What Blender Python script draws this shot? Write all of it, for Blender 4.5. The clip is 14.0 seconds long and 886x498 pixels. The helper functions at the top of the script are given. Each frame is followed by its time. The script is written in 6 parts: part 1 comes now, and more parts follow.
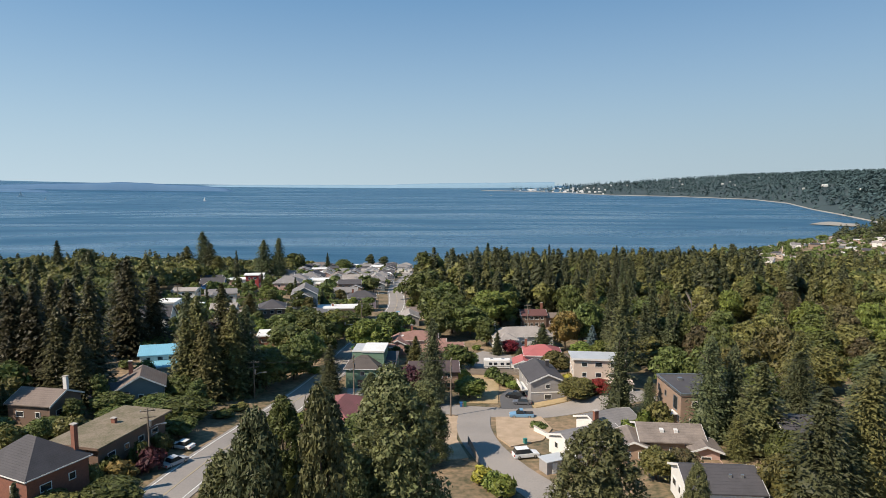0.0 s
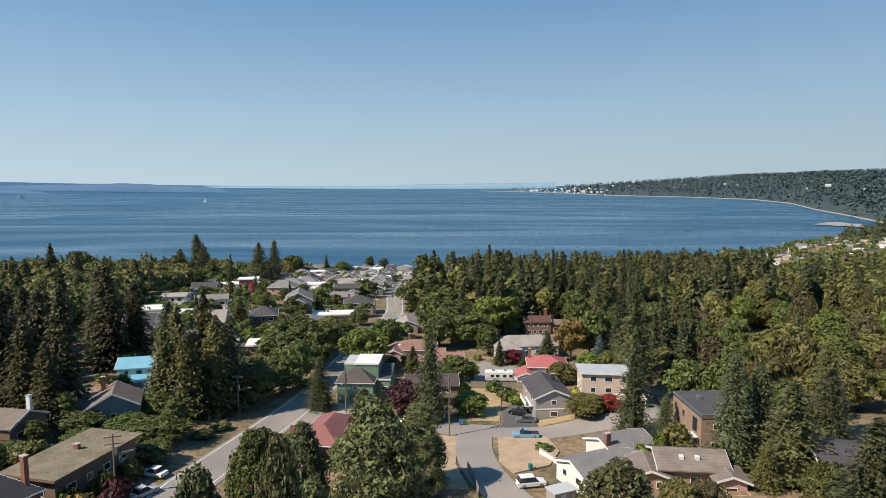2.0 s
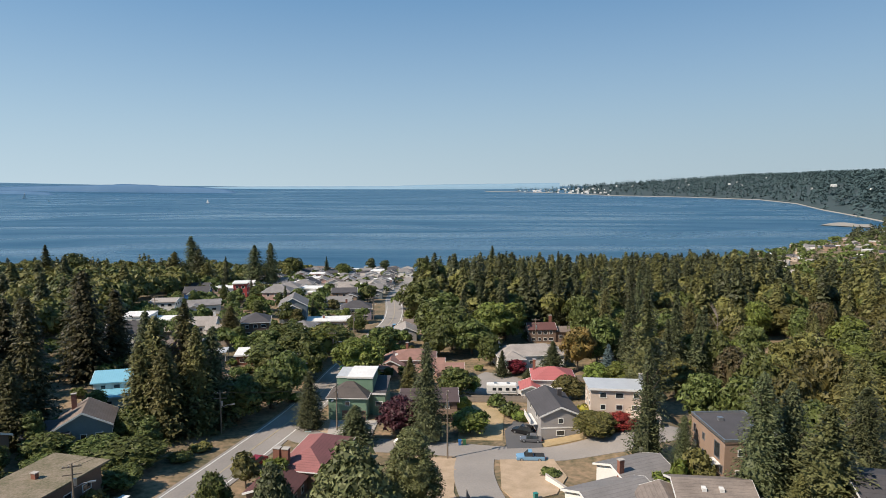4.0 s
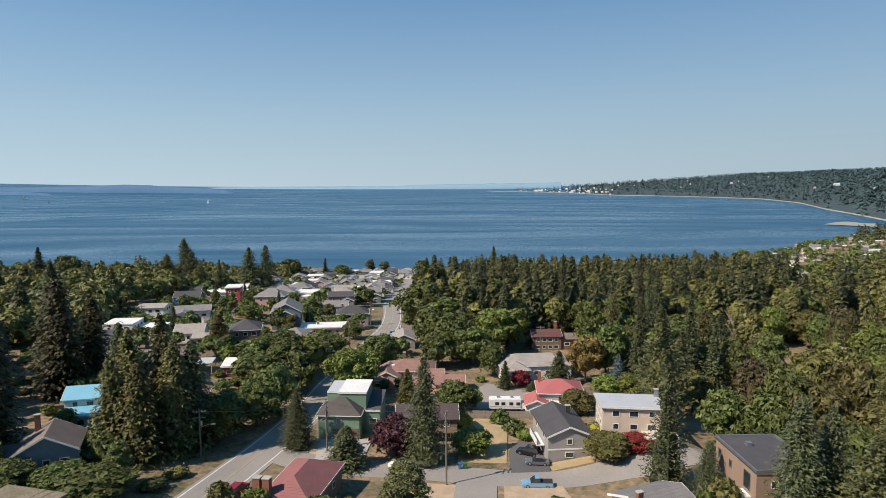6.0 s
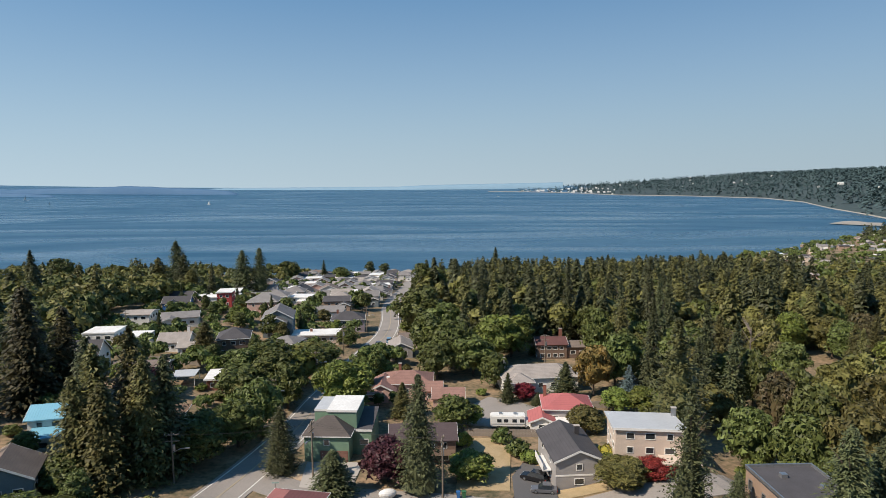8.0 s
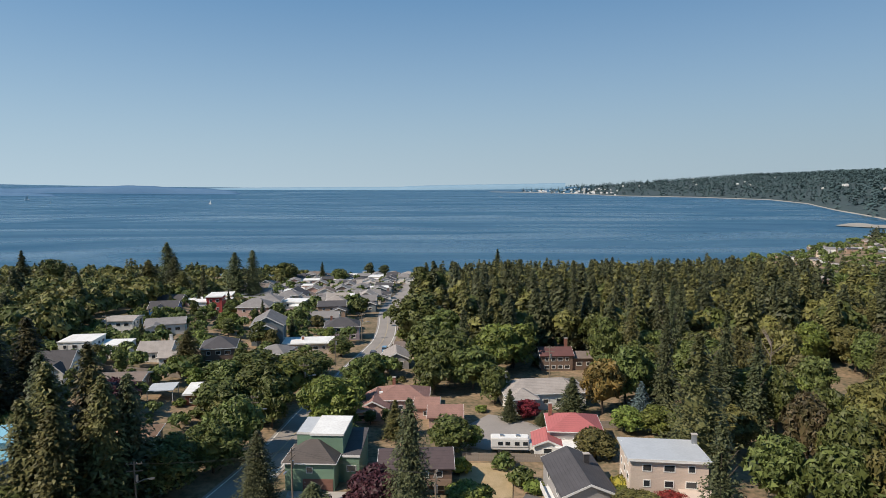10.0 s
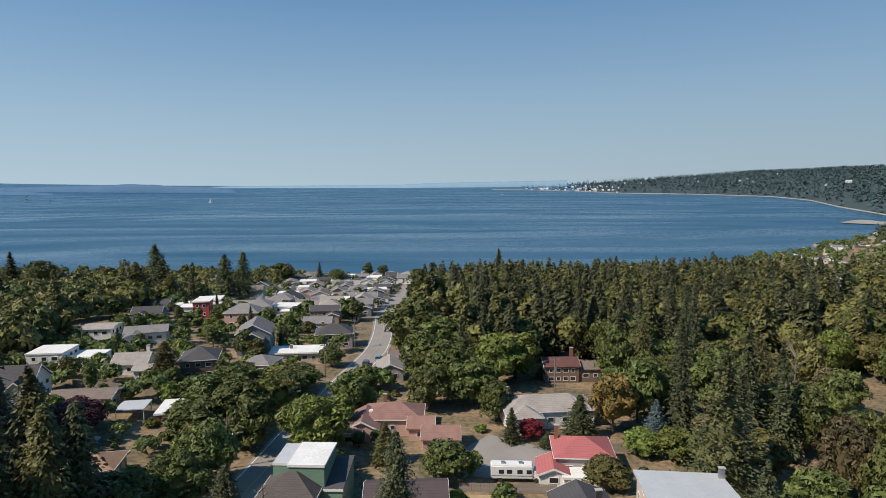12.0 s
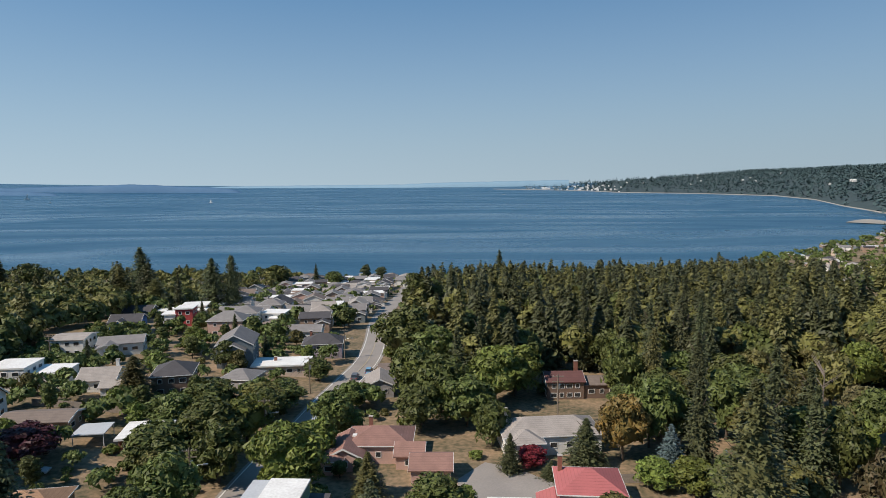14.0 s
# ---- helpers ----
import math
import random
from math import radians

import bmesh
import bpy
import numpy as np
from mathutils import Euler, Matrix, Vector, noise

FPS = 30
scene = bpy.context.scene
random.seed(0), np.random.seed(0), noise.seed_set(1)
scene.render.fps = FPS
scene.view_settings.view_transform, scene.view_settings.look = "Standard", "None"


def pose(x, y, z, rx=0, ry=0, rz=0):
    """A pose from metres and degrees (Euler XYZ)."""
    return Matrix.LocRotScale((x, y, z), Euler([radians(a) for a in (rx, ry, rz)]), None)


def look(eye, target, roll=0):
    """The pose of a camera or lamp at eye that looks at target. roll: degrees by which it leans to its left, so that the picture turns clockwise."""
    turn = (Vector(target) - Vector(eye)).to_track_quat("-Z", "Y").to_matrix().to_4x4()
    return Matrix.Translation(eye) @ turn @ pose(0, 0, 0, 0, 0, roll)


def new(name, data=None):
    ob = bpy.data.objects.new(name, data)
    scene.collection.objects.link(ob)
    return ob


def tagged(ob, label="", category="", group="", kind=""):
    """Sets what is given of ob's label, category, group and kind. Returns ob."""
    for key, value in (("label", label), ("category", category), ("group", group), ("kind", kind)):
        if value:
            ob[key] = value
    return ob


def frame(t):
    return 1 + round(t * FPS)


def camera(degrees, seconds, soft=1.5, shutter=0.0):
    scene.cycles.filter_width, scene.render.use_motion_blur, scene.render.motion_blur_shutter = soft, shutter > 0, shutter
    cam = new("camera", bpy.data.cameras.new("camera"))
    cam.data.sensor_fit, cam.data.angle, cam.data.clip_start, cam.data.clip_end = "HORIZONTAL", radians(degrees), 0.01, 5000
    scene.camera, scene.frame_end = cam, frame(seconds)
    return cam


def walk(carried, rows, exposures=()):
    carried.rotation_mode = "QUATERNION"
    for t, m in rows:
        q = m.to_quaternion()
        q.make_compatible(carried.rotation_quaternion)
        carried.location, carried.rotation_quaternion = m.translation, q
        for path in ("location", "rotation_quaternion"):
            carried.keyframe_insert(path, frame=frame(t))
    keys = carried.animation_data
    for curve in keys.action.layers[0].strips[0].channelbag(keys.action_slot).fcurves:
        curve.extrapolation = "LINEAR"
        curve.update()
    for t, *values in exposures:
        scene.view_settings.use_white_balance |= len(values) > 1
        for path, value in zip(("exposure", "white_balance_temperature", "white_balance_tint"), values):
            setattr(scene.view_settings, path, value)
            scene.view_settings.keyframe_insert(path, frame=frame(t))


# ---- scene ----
cam = camera(69.9, 14.0, soft=0.6)
PATH = [
    (0, (0.968, 2.282, 110.181), (0.967, 4.271, 109.969), -0.0),
    (0.5, (1.191, 4.957, 110.18), (1.188, 6.945, 109.968), -0.0),
    (1, (1.422, 7.565, 110.191), (1.417, 9.554, 109.98), -0.0),
    (1.5, (1.502, 10.175, 110.148), (1.498, 12.164, 109.938), -0.0),
    (2, (1.768, 12.695, 110.219), (1.762, 14.684, 110.009), -0.1),
    (2.5, (2.059, 15.035, 110.263), (2.051, 17.024, 110.055), -0.2),
    (3, (2.413, 17.456, 110.296), (2.401, 19.445, 110.088), -0.2),
    (5.5, (3.04, 30.269, 110.364), (3.021, 32.258, 110.154), -0.2),
    (6, (3.263, 32.869, 110.353), (3.243, 34.857, 110.144), -0.3),
    (6.5, (3.519, 35.577, 110.278), (3.497, 37.566, 110.07), -0.3),
    (7, (3.699, 38.268, 110.202), (3.677, 40.257, 109.994), -0.4),
    (7.5, (3.933, 40.923, 110.163), (3.909, 42.912, 109.954), -0.4),
    (8, (4.142, 43.618, 110.162), (4.116, 45.607, 109.954), -0.5),
    (10.3, (5.206, 56.712, 110.216), (5.173, 58.701, 110.009), -0.3),
    (10.5, (5.309, 57.904, 110.221), (5.276, 59.892, 110.012), -0.5),
    (11, (5.591, 61.069, 110.276), (5.557, 63.057, 110.065), -0.5),
    (11.5, (5.823, 64.256, 110.424), (5.788, 66.244, 110.21), -0.5),
    (12, (6.173, 67.461, 110.455), (6.136, 69.449, 110.241), -0.5),
    (12.5, (6.62, 70.767, 110.418), (6.581, 72.755, 110.203), -0.5),
    (13, (6.957, 74.121, 110.464), (6.918, 76.109, 110.249), -0.6),
    (13.5, (7.455, 77.298, 110.492), (7.414, 79.286, 110.277), -0.6),
    (14, (8.012, 80.512, 110.525), (7.969, 82.5, 110.31), -0.6),
]
walk(cam, [(t, look(eye, target, roll)) for t, eye, target, roll in PATH],
     exposures=((0.0, 0.38, 6400, 10), (8.0, 0.28, 6350, 10), (14.0, 0.13, 6200, 10)))

# ---- sky, sun, exposure ----
SUN_EL, SUN_AZ = radians(45), radians(241)      # azimuth clockwise from +y
world = bpy.data.worlds.new("sky")
scene.world = world
world.use_nodes = True
wn = world.node_tree
sky = wn.nodes.new("ShaderNodeTexSky")
sky.sky_type = "NISHITA"
sky.sun_disc = False
sky.sun_elevation, sky.sun_rotation = SUN_EL, SUN_AZ
sky.altitude, sky.air_density, sky.dust_density, sky.ozone_density = 0, 1.0, 0.2, 1.2
bg = wn.nodes["Background"]
bg.inputs[1].default_value = 0.085
# summer haze: the sky pales towards the horizon all round
geo, sep, fall, haze = (wn.nodes.new("ShaderNode" + k) for k in ("TexCoord", "SeparateXYZ", "MapRange", "Mix"))
wn.links.new(geo.outputs["Generated"], sep.inputs[0])
wn.links.new(sep.outputs["Z"], fall.inputs[0])
fall.interpolation_type = "SMOOTHSTEP"
fall.inputs[1].default_value, fall.inputs[2].default_value = -0.02, 0.26
fall.inputs[3].default_value, fall.inputs[4].default_value = 0.97, 0.6
haze.data_type = "RGBA"
wn.links.new(fall.outputs[0], haze.inputs[0])
wn.links.new(sky.outputs[0], haze.inputs[6])
upper = wn.nodes.new("ShaderNodeMapRange")
upper.inputs[1].default_value, upper.inputs[2].default_value = -0.02, 0.35
tone = wn.nodes.new("ShaderNodeMix")
tone.data_type = "RGBA"
tone.inputs[6].default_value, tone.inputs[7].default_value = (4.6, 5.75, 6.35, 1), (0.5, 2.45, 5.05, 1)
wn.links.new(sep.outputs["Z"], upper.inputs[0])
wn.links.new(upper.outputs[0], tone.inputs[0])
# brighter towards the sun's side, deeper away from it
side = wn.nodes.new("ShaderNodeMapRange")
side.inputs[1].default_value, side.inputs[2].default_value, side.inputs[3].default_value, side.inputs[4].default_value = -0.7, 0.7, 1.10, 0.84
wn.links.new(sep.outputs["X"], side.inputs[0])
scaled = wn.nodes.new("ShaderNodeVectorMath")
scaled.operation = "SCALE"
wn.links.new(tone.outputs[2], scaled.inputs[0])
wn.links.new(side.outputs[0], scaled.inputs["Scale"])
wn.links.new(scaled.outputs[0], haze.inputs[7])
wn.links.new(haze.outputs[2], bg.inputs[0])
sun = new("sun", bpy.data.lights.new("sun", "SUN"))
sun.data.energy, sun.data.angle, sun.data.color = 5.0, radians(0.53), (1.0, 0.87, 0.71)
_d = Vector((math.sin(SUN_AZ) * math.cos(SUN_EL), math.cos(SUN_AZ) * math.cos(SUN_EL), math.sin(SUN_EL)))
sun.matrix_world = look(_d * 300, (0, 0, 0))

# ---- terrain height ----
SEA = 14.0
KY = (-300, 0, 60, 110, 145, 200, 260, 320, 400, 500, 600, 690, 760)
KZ = (66, 65, 64, 61.5, 58.7, 57.5, 55.5, 53, 45, 33, 25, 15.5, 8)


def smooth(a, b, v):
    u = min(1.0, max(0.0, (v - a) / (b - a)))
    return u * u * (3 - 2 * u)


def terrain(x, y):
    yy = y - 0.15 * max(0, x - 60) - 0.05 * max(0, -x - 60)
    z = sum(float(np.interp(yy + o, KY, KZ)) for o in (-15, -7, 0, 7, 15)) / 5
    z += 3.0 * smooth(20, 38, x) * smooth(54, 46, x) * smooth(124, 142, y) * smooth(178, 160, y)
    edge = float(np.interp(y, (78, 100, 116), (20, 27, 35)))
    z += float(np.interp(y, (0, 60, 84, 98, 109, 122, 138, 150), (3, 3, 2.6, 2.8, 2.6, 2.8, 1, 0))) * smooth(edge, edge + 9, x)
    return z + 5.0 * smooth(-25, -90, x) * smooth(420, 300, y) * smooth(60, 140, y)


def sea_level(x, y):
    d = math.hypot(x, y)
    return SEA + 57 * max(0.0, (d - 1500) / 3400) ** 2


# ---- materials ----
def material(name, base, var=None, scale=1.0, rough=0.8, metal=0.0, bump=0.0, fine=8.0, per_object=0.0, spec=0.5, detail=4):
    """Two scales of noise between base and var, a bump, and a small shift of value from object to object."""
    m = bpy.data.materials.new(name)
    m.use_nodes = True
    nt = m.node_tree
    b = nt.nodes["Principled BSDF"]
    b.inputs["Roughness"].default_value, b.inputs["Metallic"].default_value = rough, metal
    b.inputs["Specular IOR Level"].default_value = spec
    var = var or tuple(c * 0.75 for c in base)
    co = nt.nodes.new("ShaderNodeTexCoord")
    n1, n2 = nt.nodes.new("ShaderNodeTexNoise"), nt.nodes.new("ShaderNodeTexNoise")
    n1.inputs["Scale"].default_value, n2.inputs["Scale"].default_value = scale, scale * fine
    n1.inputs["Detail"].default_value = n2.inputs["Detail"].default_value = detail
    for n in (n1, n2):
        nt.links.new(co.outputs["Object"], n.inputs["Vector"])
    add = nt.nodes.new("ShaderNodeMath")
    add.operation = "ADD"
    nt.links.new(n1.outputs[0], add.inputs[0])
    nt.links.new(n2.outputs[0], add.inputs[1])
    ramp = nt.nodes.new("ShaderNodeMapRange")
    ramp.inputs[1].default_value, ramp.inputs[2].default_value = 0.72, 1.28
    nt.links.new(add.outputs[0], ramp.inputs[0])
    mix = nt.nodes.new("ShaderNodeMix")
    mix.data_type = "RGBA"
    mix.inputs[6].default_value, mix.inputs[7].default_value = (*base, 1), (*var, 1)
    nt.links.new(ramp.outputs[0], mix.inputs[0])
    out = mix.outputs[2]
    if per_object:
        info, hsv = nt.nodes.new("ShaderNodeObjectInfo"), nt.nodes.new("ShaderNodeHueSaturation")
        r1, r2 = nt.nodes.new("ShaderNodeMapRange"), nt.nodes.new("ShaderNodeMapRange")
        r1.inputs[3].default_value, r1.inputs[4].default_value = 1 - per_object, 1 + per_object
        r2.inputs[3].default_value, r2.inputs[4].default_value = 0.5 - per_object * 0.06, 0.5 + per_object * 0.06
        nt.links.new(info.outputs["Random"], r1.inputs[0])
        nt.links.new(info.outputs["Random"], r2.inputs[0])
        nt.links.new(r1.outputs[0], hsv.inputs["Value"])
        nt.links.new(r2.outputs[0], hsv.inputs["Hue"])
        nt.links.new(out, hsv.inputs["Color"])
        out = hsv.outputs[0]
    nt.links.new(out, b.inputs["Base Color"])
    if bump:
        bp = nt.nodes.new("ShaderNodeBump")
        bp.inputs["Strength"].default_value, bp.inputs["Distance"].default_value = bump, 0.05
        nt.links.new(n2.outputs[0], bp.inputs["Height"])
        nt.links.new(bp.outputs[0], b.inputs["Normal"])
    return m


def courses(m, height, depth=0.5, axis="Z", value=0.75):
    """Adds the relief and joint lines of shingle or siding courses, by a saw wave, to a material."""
    nt = m.node_tree
    b = nt.nodes["Principled BSDF"]
    co = nt.nodes.new("ShaderNodeTexCoord")
    w = nt.nodes.new("ShaderNodeTexWave")
    w.wave_type, w.bands_direction, w.wave_profile = "BANDS", axis, "SAW"
    w.inputs["Scale"].default_value = 1 / height / 3.183 * 0.5 * 3.183 / 3.183 * 2
    w.inputs["Distortion"].default_value = 0.15
    nt.links.new(co.outputs["Object"], w.inputs["Vector"])
    bp = nt.nodes.new("ShaderNodeBump")
    bp.inputs["Strength"].default_value, bp.inputs["Distance"].default_value = depth, 0.06
    nt.links.new(w.outputs[1], bp.inputs["Height"])
    nt.links.new(bp.outputs[0], b.inputs["Normal"])
    src = b.inputs["Base Color"].links[0].from_socket
    rng = nt.nodes.new("ShaderNodeMapRange")
    rng.inputs[1].default_value, rng.inputs[2].default_value = 0.0, 0.2
    rng.inputs[3].default_value, rng.inputs[4].default_value = value, 1.0
    nt.links.new(w.outputs[1], rng.inputs[0])
    mul = nt.nodes.new("ShaderNodeMix")
    mul.data_type, mul.blend_type = "RGBA", "MULTIPLY"
    mul.inputs[0].default_value = 1.0
    nt.links.new(src, mul.inputs[6])
    nt.links.new(rng.outputs[0], mul.inputs[7])
    nt.links.new(mul.outputs[2], b.inputs["Base Color"])
    return m


def leaf(name, base, var, per_object=0.25):
    """Foliage: broken colour from leaf to leaf and a little light through it."""
    m = material(name, base, var, 0.35, 0.55, per_object=per_object, fine=6, spec=0.25)
    nt = m.node_tree
    b = nt.nodes["Principled BSDF"]
    src = b.inputs["Base Color"].links[0].from_socket
    geo, rng = nt.nodes.new("ShaderNodeNewGeometry"), nt.nodes.new("ShaderNodeMapRange")
    rng.inputs[3].default_value, rng.inputs[4].default_value = 0.5, 1.5
    nt.links.new(geo.outputs["Random Per Island"], rng.inputs[0])
    hsv = nt.nodes.new("ShaderNodeHueSaturation")
    nt.links.new(rng.outputs[0], hsv.inputs["Value"])
    nt.links.new(src, hsv.inputs["Color"])
    nt.links.new(hsv.outputs[0], b.inputs["Base Color"])
    tr = nt.nodes.new("ShaderNodeBsdfTranslucent")
    nt.links.new(hsv.outputs[0], tr.inputs[0])
    mx = nt.nodes.new("ShaderNodeMixShader")
    mx.inputs[0].default_value = 0.10
    nt.links.new(b.outputs[0], mx.inputs[1])
    nt.links.new(tr.outputs[0], mx.inputs[2])
    nt.links.new(mx.outputs[0], nt.nodes["Material Output"].inputs[0])
    return m


BOUGH = leaf("grey_green_boughs", (0.088, 0.098, 0.040), (0.135, 0.138, 0.055))
DARK = leaf("dark_cedar_sprays", (0.040, 0.038, 0.017), (0.070, 0.062, 0.026))
FIR = leaf("fir_needles", (0.060, 0.070, 0.033), (0.095, 0.102, 0.045))
CEDAR = leaf("cedar_sprays", (0.080, 0.078, 0.029), (0.125, 0.113, 0.04))
LEAF = leaf("maple_leaves", (0.073, 0.090, 0.025), (0.108, 0.125, 0.035))
LIGHT = leaf("light_leaves", (0.10, 0.132, 0.028), (0.15, 0.168, 0.036))
OLIVE = leaf("dry_leaves", (0.098, 0.096, 0.028), (0.14, 0.124, 0.04))
BROWN = leaf("brown_leaves", (0.115, 0.085, 0.045), (0.10, 0.10, 0.04))
COPPER = leaf("copper_leaves", (0.05, 0.018, 0.022), (0.075, 0.025, 0.03))
RUST = leaf("autumn_leaves", (0.23, 0.145, 0.035), (0.12, 0.11, 0.036))
CRIMSON = leaf("crimson_leaves", (0.20, 0.02, 0.025), (0.12, 0.02, 0.025))
YELLOW = leaf("yellow_leaves", (0.32, 0.27, 0.04), (0.19, 0.20, 0.04))
SPRUCE = leaf("blue_spruce_needles", (0.12, 0.16, 0.17), (0.09, 0.13, 0.12))
# the blue haze of distance is mixed into this foliage colour
FARWOOD = material("hazed_far_conifers", (0.055, 0.090, 0.098), (0.07, 0.105, 0.105), 0.01, 0.9, spec=0.1)
BARK = material("bark", (0.10, 0.075, 0.055), None, 3, 0.9, bump=0.6)
DEADWOOD = material("bare_wood", (0.17, 0.14, 0.12), None, 3, 0.9)

ASPHALT = material("worn_asphalt", (0.30, 0.268, 0.24), (0.225, 0.203, 0.185), 0.12, 0.9, bump=0.15, fine=30)
FRESH = material("dark_asphalt", (0.085, 0.083, 0.085), (0.11, 0.105, 0.105), 0.2, 0.9, bump=0.15, fine=30)
CONCRETE = material("concrete", (0.42, 0.38, 0.34), (0.33, 0.30, 0.27), 0.3, 0.85, bump=0.1, fine=20)
PAINT = material("road_paint", (0.75, 0.74, 0.70), (0.5, 0.48, 0.45), 1.0, 0.7)
AMBER = material("amber_road_paint", (0.40, 0.32, 0.2), (0.3, 0.26, 0.2), 1.0, 0.7)
DIRT = material("dry_bank_soil", (0.47, 0.345, 0.24), (0.31, 0.23, 0.145), 0.5, 0.95, bump=0.5, fine=14)
LAWN = material("parched_lawn", (0.42, 0.31, 0.185), (0.27, 0.205, 0.10), 0.55, 0.95, bump=0.5, fine=20)
SAND = material("beach_sand", (0.34, 0.31, 0.27), (0.26, 0.235, 0.2), 0.02, 0.9)
GLASS = material("window_glass", (0.02, 0.024, 0.028), (0.035, 0.04, 0.045), 0.5, 0.06, spec=0.8)
WHITE = material("white_paint", (0.72, 0.71, 0.68), (0.62, 0.60, 0.57), 0.6, 0.6)
BRICK = courses(material("red_brick", (0.27, 0.115, 0.075), (0.20, 0.085, 0.06), 3, 0.9), 0.08, 0.2)
METAL = material("galvanised_metal", (0.45, 0.46, 0.47), None, 2, 0.4, 0.8)
POLE = material("weathered_pole_wood", (0.20, 0.16, 0.12), None, 2, 0.9)
FENCE = material("grey_fence_wood", (0.30, 0.26, 0.22), (0.22, 0.18, 0.15), 2, 0.9)
HEDGE = LEAF


def wall_paint(name, c, rough=0.75):
    return courses(material(name, c, tuple(v * 0.88 for v in c), 0.5, rough, per_object=0.04), 0.2, 0.35, "Z", 0.86)


def shingle(name, c, var=None, rough=0.85):
    return courses(material(name, c, var or tuple(v * 0.7 for v in c), 0.5, rough, per_object=0.06, bump=0.3, fine=12), 0.22, 0.6, "Z", 0.72)


GROUND = material("dry_ground", (0.30, 0.205, 0.125), (0.06, 0.06, 0.028), 0.11, 0.95, bump=0.6, fine=9)


def water():
    m = material("sea_water", (0.010, 0.060, 0.118), (0.015, 0.072, 0.13), 0.004, 0.22, spec=0.36, fine=5)
    nt = m.node_tree
    b = nt.nodes["Principled BSDF"]
    co, mp = nt.nodes.new("ShaderNodeTexCoord"), nt.nodes.new("ShaderNodeMapping")
    mp.inputs["Scale"].default_value = (0.35, 1.0, 1.0)
    nt.links.new(co.outputs["Object"], mp.inputs["Vector"])
    n = nt.nodes.new("ShaderNodeTexNoise")
    n.inputs["Scale"].default_value, n.inputs["Detail"].default_value = 0.16, 6
    nt.links.new(mp.outputs[0], n.inputs["Vector"])
    bp = nt.nodes.new("ShaderNodeBump")
    bp.inputs["Strength"].default_value, bp.inputs["Distance"].default_value = 0.8, 0.9
    nt.links.new(n.outputs[0], bp.inputs["Height"])
    nt.links.new(bp.outputs[0], b.inputs["Normal"])
    # wind lanes: long smooth and ruffled streaks
    m2 = nt.nodes.new("ShaderNodeMapping")
    m2.inputs["Scale"].default_value = (0.0009, 0.0042, 1.0)
    m2.inputs["Rotation"].default_value = (0, 0, radians(-9))
    nt.links.new(co.outputs["Object"], m2.inputs["Vector"])
    n2 = nt.nodes.new("ShaderNodeTexNoise")
    n2.inputs["Scale"].default_value, n2.inputs["Detail"].default_value, n2.inputs["Distortion"].default_value = 1.0, 6, 1.4
    nt.links.new(m2.outputs[0], n2.inputs["Vector"])
    r = nt.nodes.new("ShaderNodeMapRange")
    r.inputs[1].default_value, r.inputs[2].default_value = 0.35, 0.7
    r.inputs[3].default_value, r.inputs[4].default_value = 0.42, 0.16
    nt.links.new(n2.outputs[0], r.inputs[0])
    nt.links.new(r.outputs[0], b.inputs["Roughness"])
    return m


WATER = water()


# ---- building helpers ----
def part(name, bm, mat, parent=None, label="", m=None):
    me = bpy.data.meshes.new(name)
    bm.to_mesh(me)
    bm.free()
    me.materials.append(mat)
    ob = new(name, me)
    ob.parent = parent
    if m is not None:
        ob.matrix_basis = m
    if label:
        ob["label"] = label
    return ob


def mesh_of(name, verts, faces, mat=None):
    me = bpy.data.meshes.new(name)
    me.from_pydata(verts, [], faces)
    me.update()
    if mat:
        me.materials.append(mat)
    return me


def box(bm, x0, x1, y0, y1, z0, z1):
    v = [bm.verts.new((x, y, z)) for z in (z0, z1) for x, y in ((x0, y0), (x1, y0), (x1, y1), (x0, y1))]
    for f in ((3, 2, 1, 0), (4, 5, 6, 7), (0, 1, 5, 4), (1, 2, 6, 5), (2, 3, 7, 6), (3, 0, 4, 7)):
        bm.faces.new([v[i] for i in f])
    return bm


def boxes(*dims):
    bm = bmesh.new()
    for d in dims:
        box(bm, *d)
    return bm


def ring(outer, inner, a, b, along="z"):
    """A rectangular frame: outer and inner are (u0, u1, v0, v1); it reaches from a to b along z, or along y with v upright."""
    bm = bmesh.new()
    put = (lambda u, v, s: (u, v, s)) if along == "z" else (lambda u, v, s: (u, s, v))
    L = []
    for u0, u1, v0, v1 in (outer, inner):
        for s in (a, b):
            L.append([bm.verts.new(put(u, v, s)) for u, v in ((u0, v0), (u1, v0), (u1, v1), (u0, v1))])
    for p, q in ((0, 1), (1, 3), (3, 2), (2, 0)):
        for i in range(4):
            bm.faces.new((L[p][i], L[p][(i + 1) % 4], L[q][(i + 1) % 4], L[q][i]))
    bmesh.ops.recalc_face_normals(bm, faces=bm.faces)
    return bm


def prism(profile, a, b, along="x"):
    """A profile of (across, up) extruded from a to b along x or y."""
    bm = bmesh.new()
    rows = []
    for s in (a, b):
        rows.append([bm.verts.new((s, p, q) if along == "x" else (p, s, q)) for p, q in profile])
    n = len(profile)
    bm.faces.new(rows[0])
    bm.faces.new(rows[1][::-1])
    for i in range(n):
        bm.faces.new((rows[0][i], rows[0][(i + 1) % n], rows[1][(i + 1) % n], rows[1][i]))
    bmesh.ops.recalc_face_normals(bm, faces=bm.faces)
    return bm


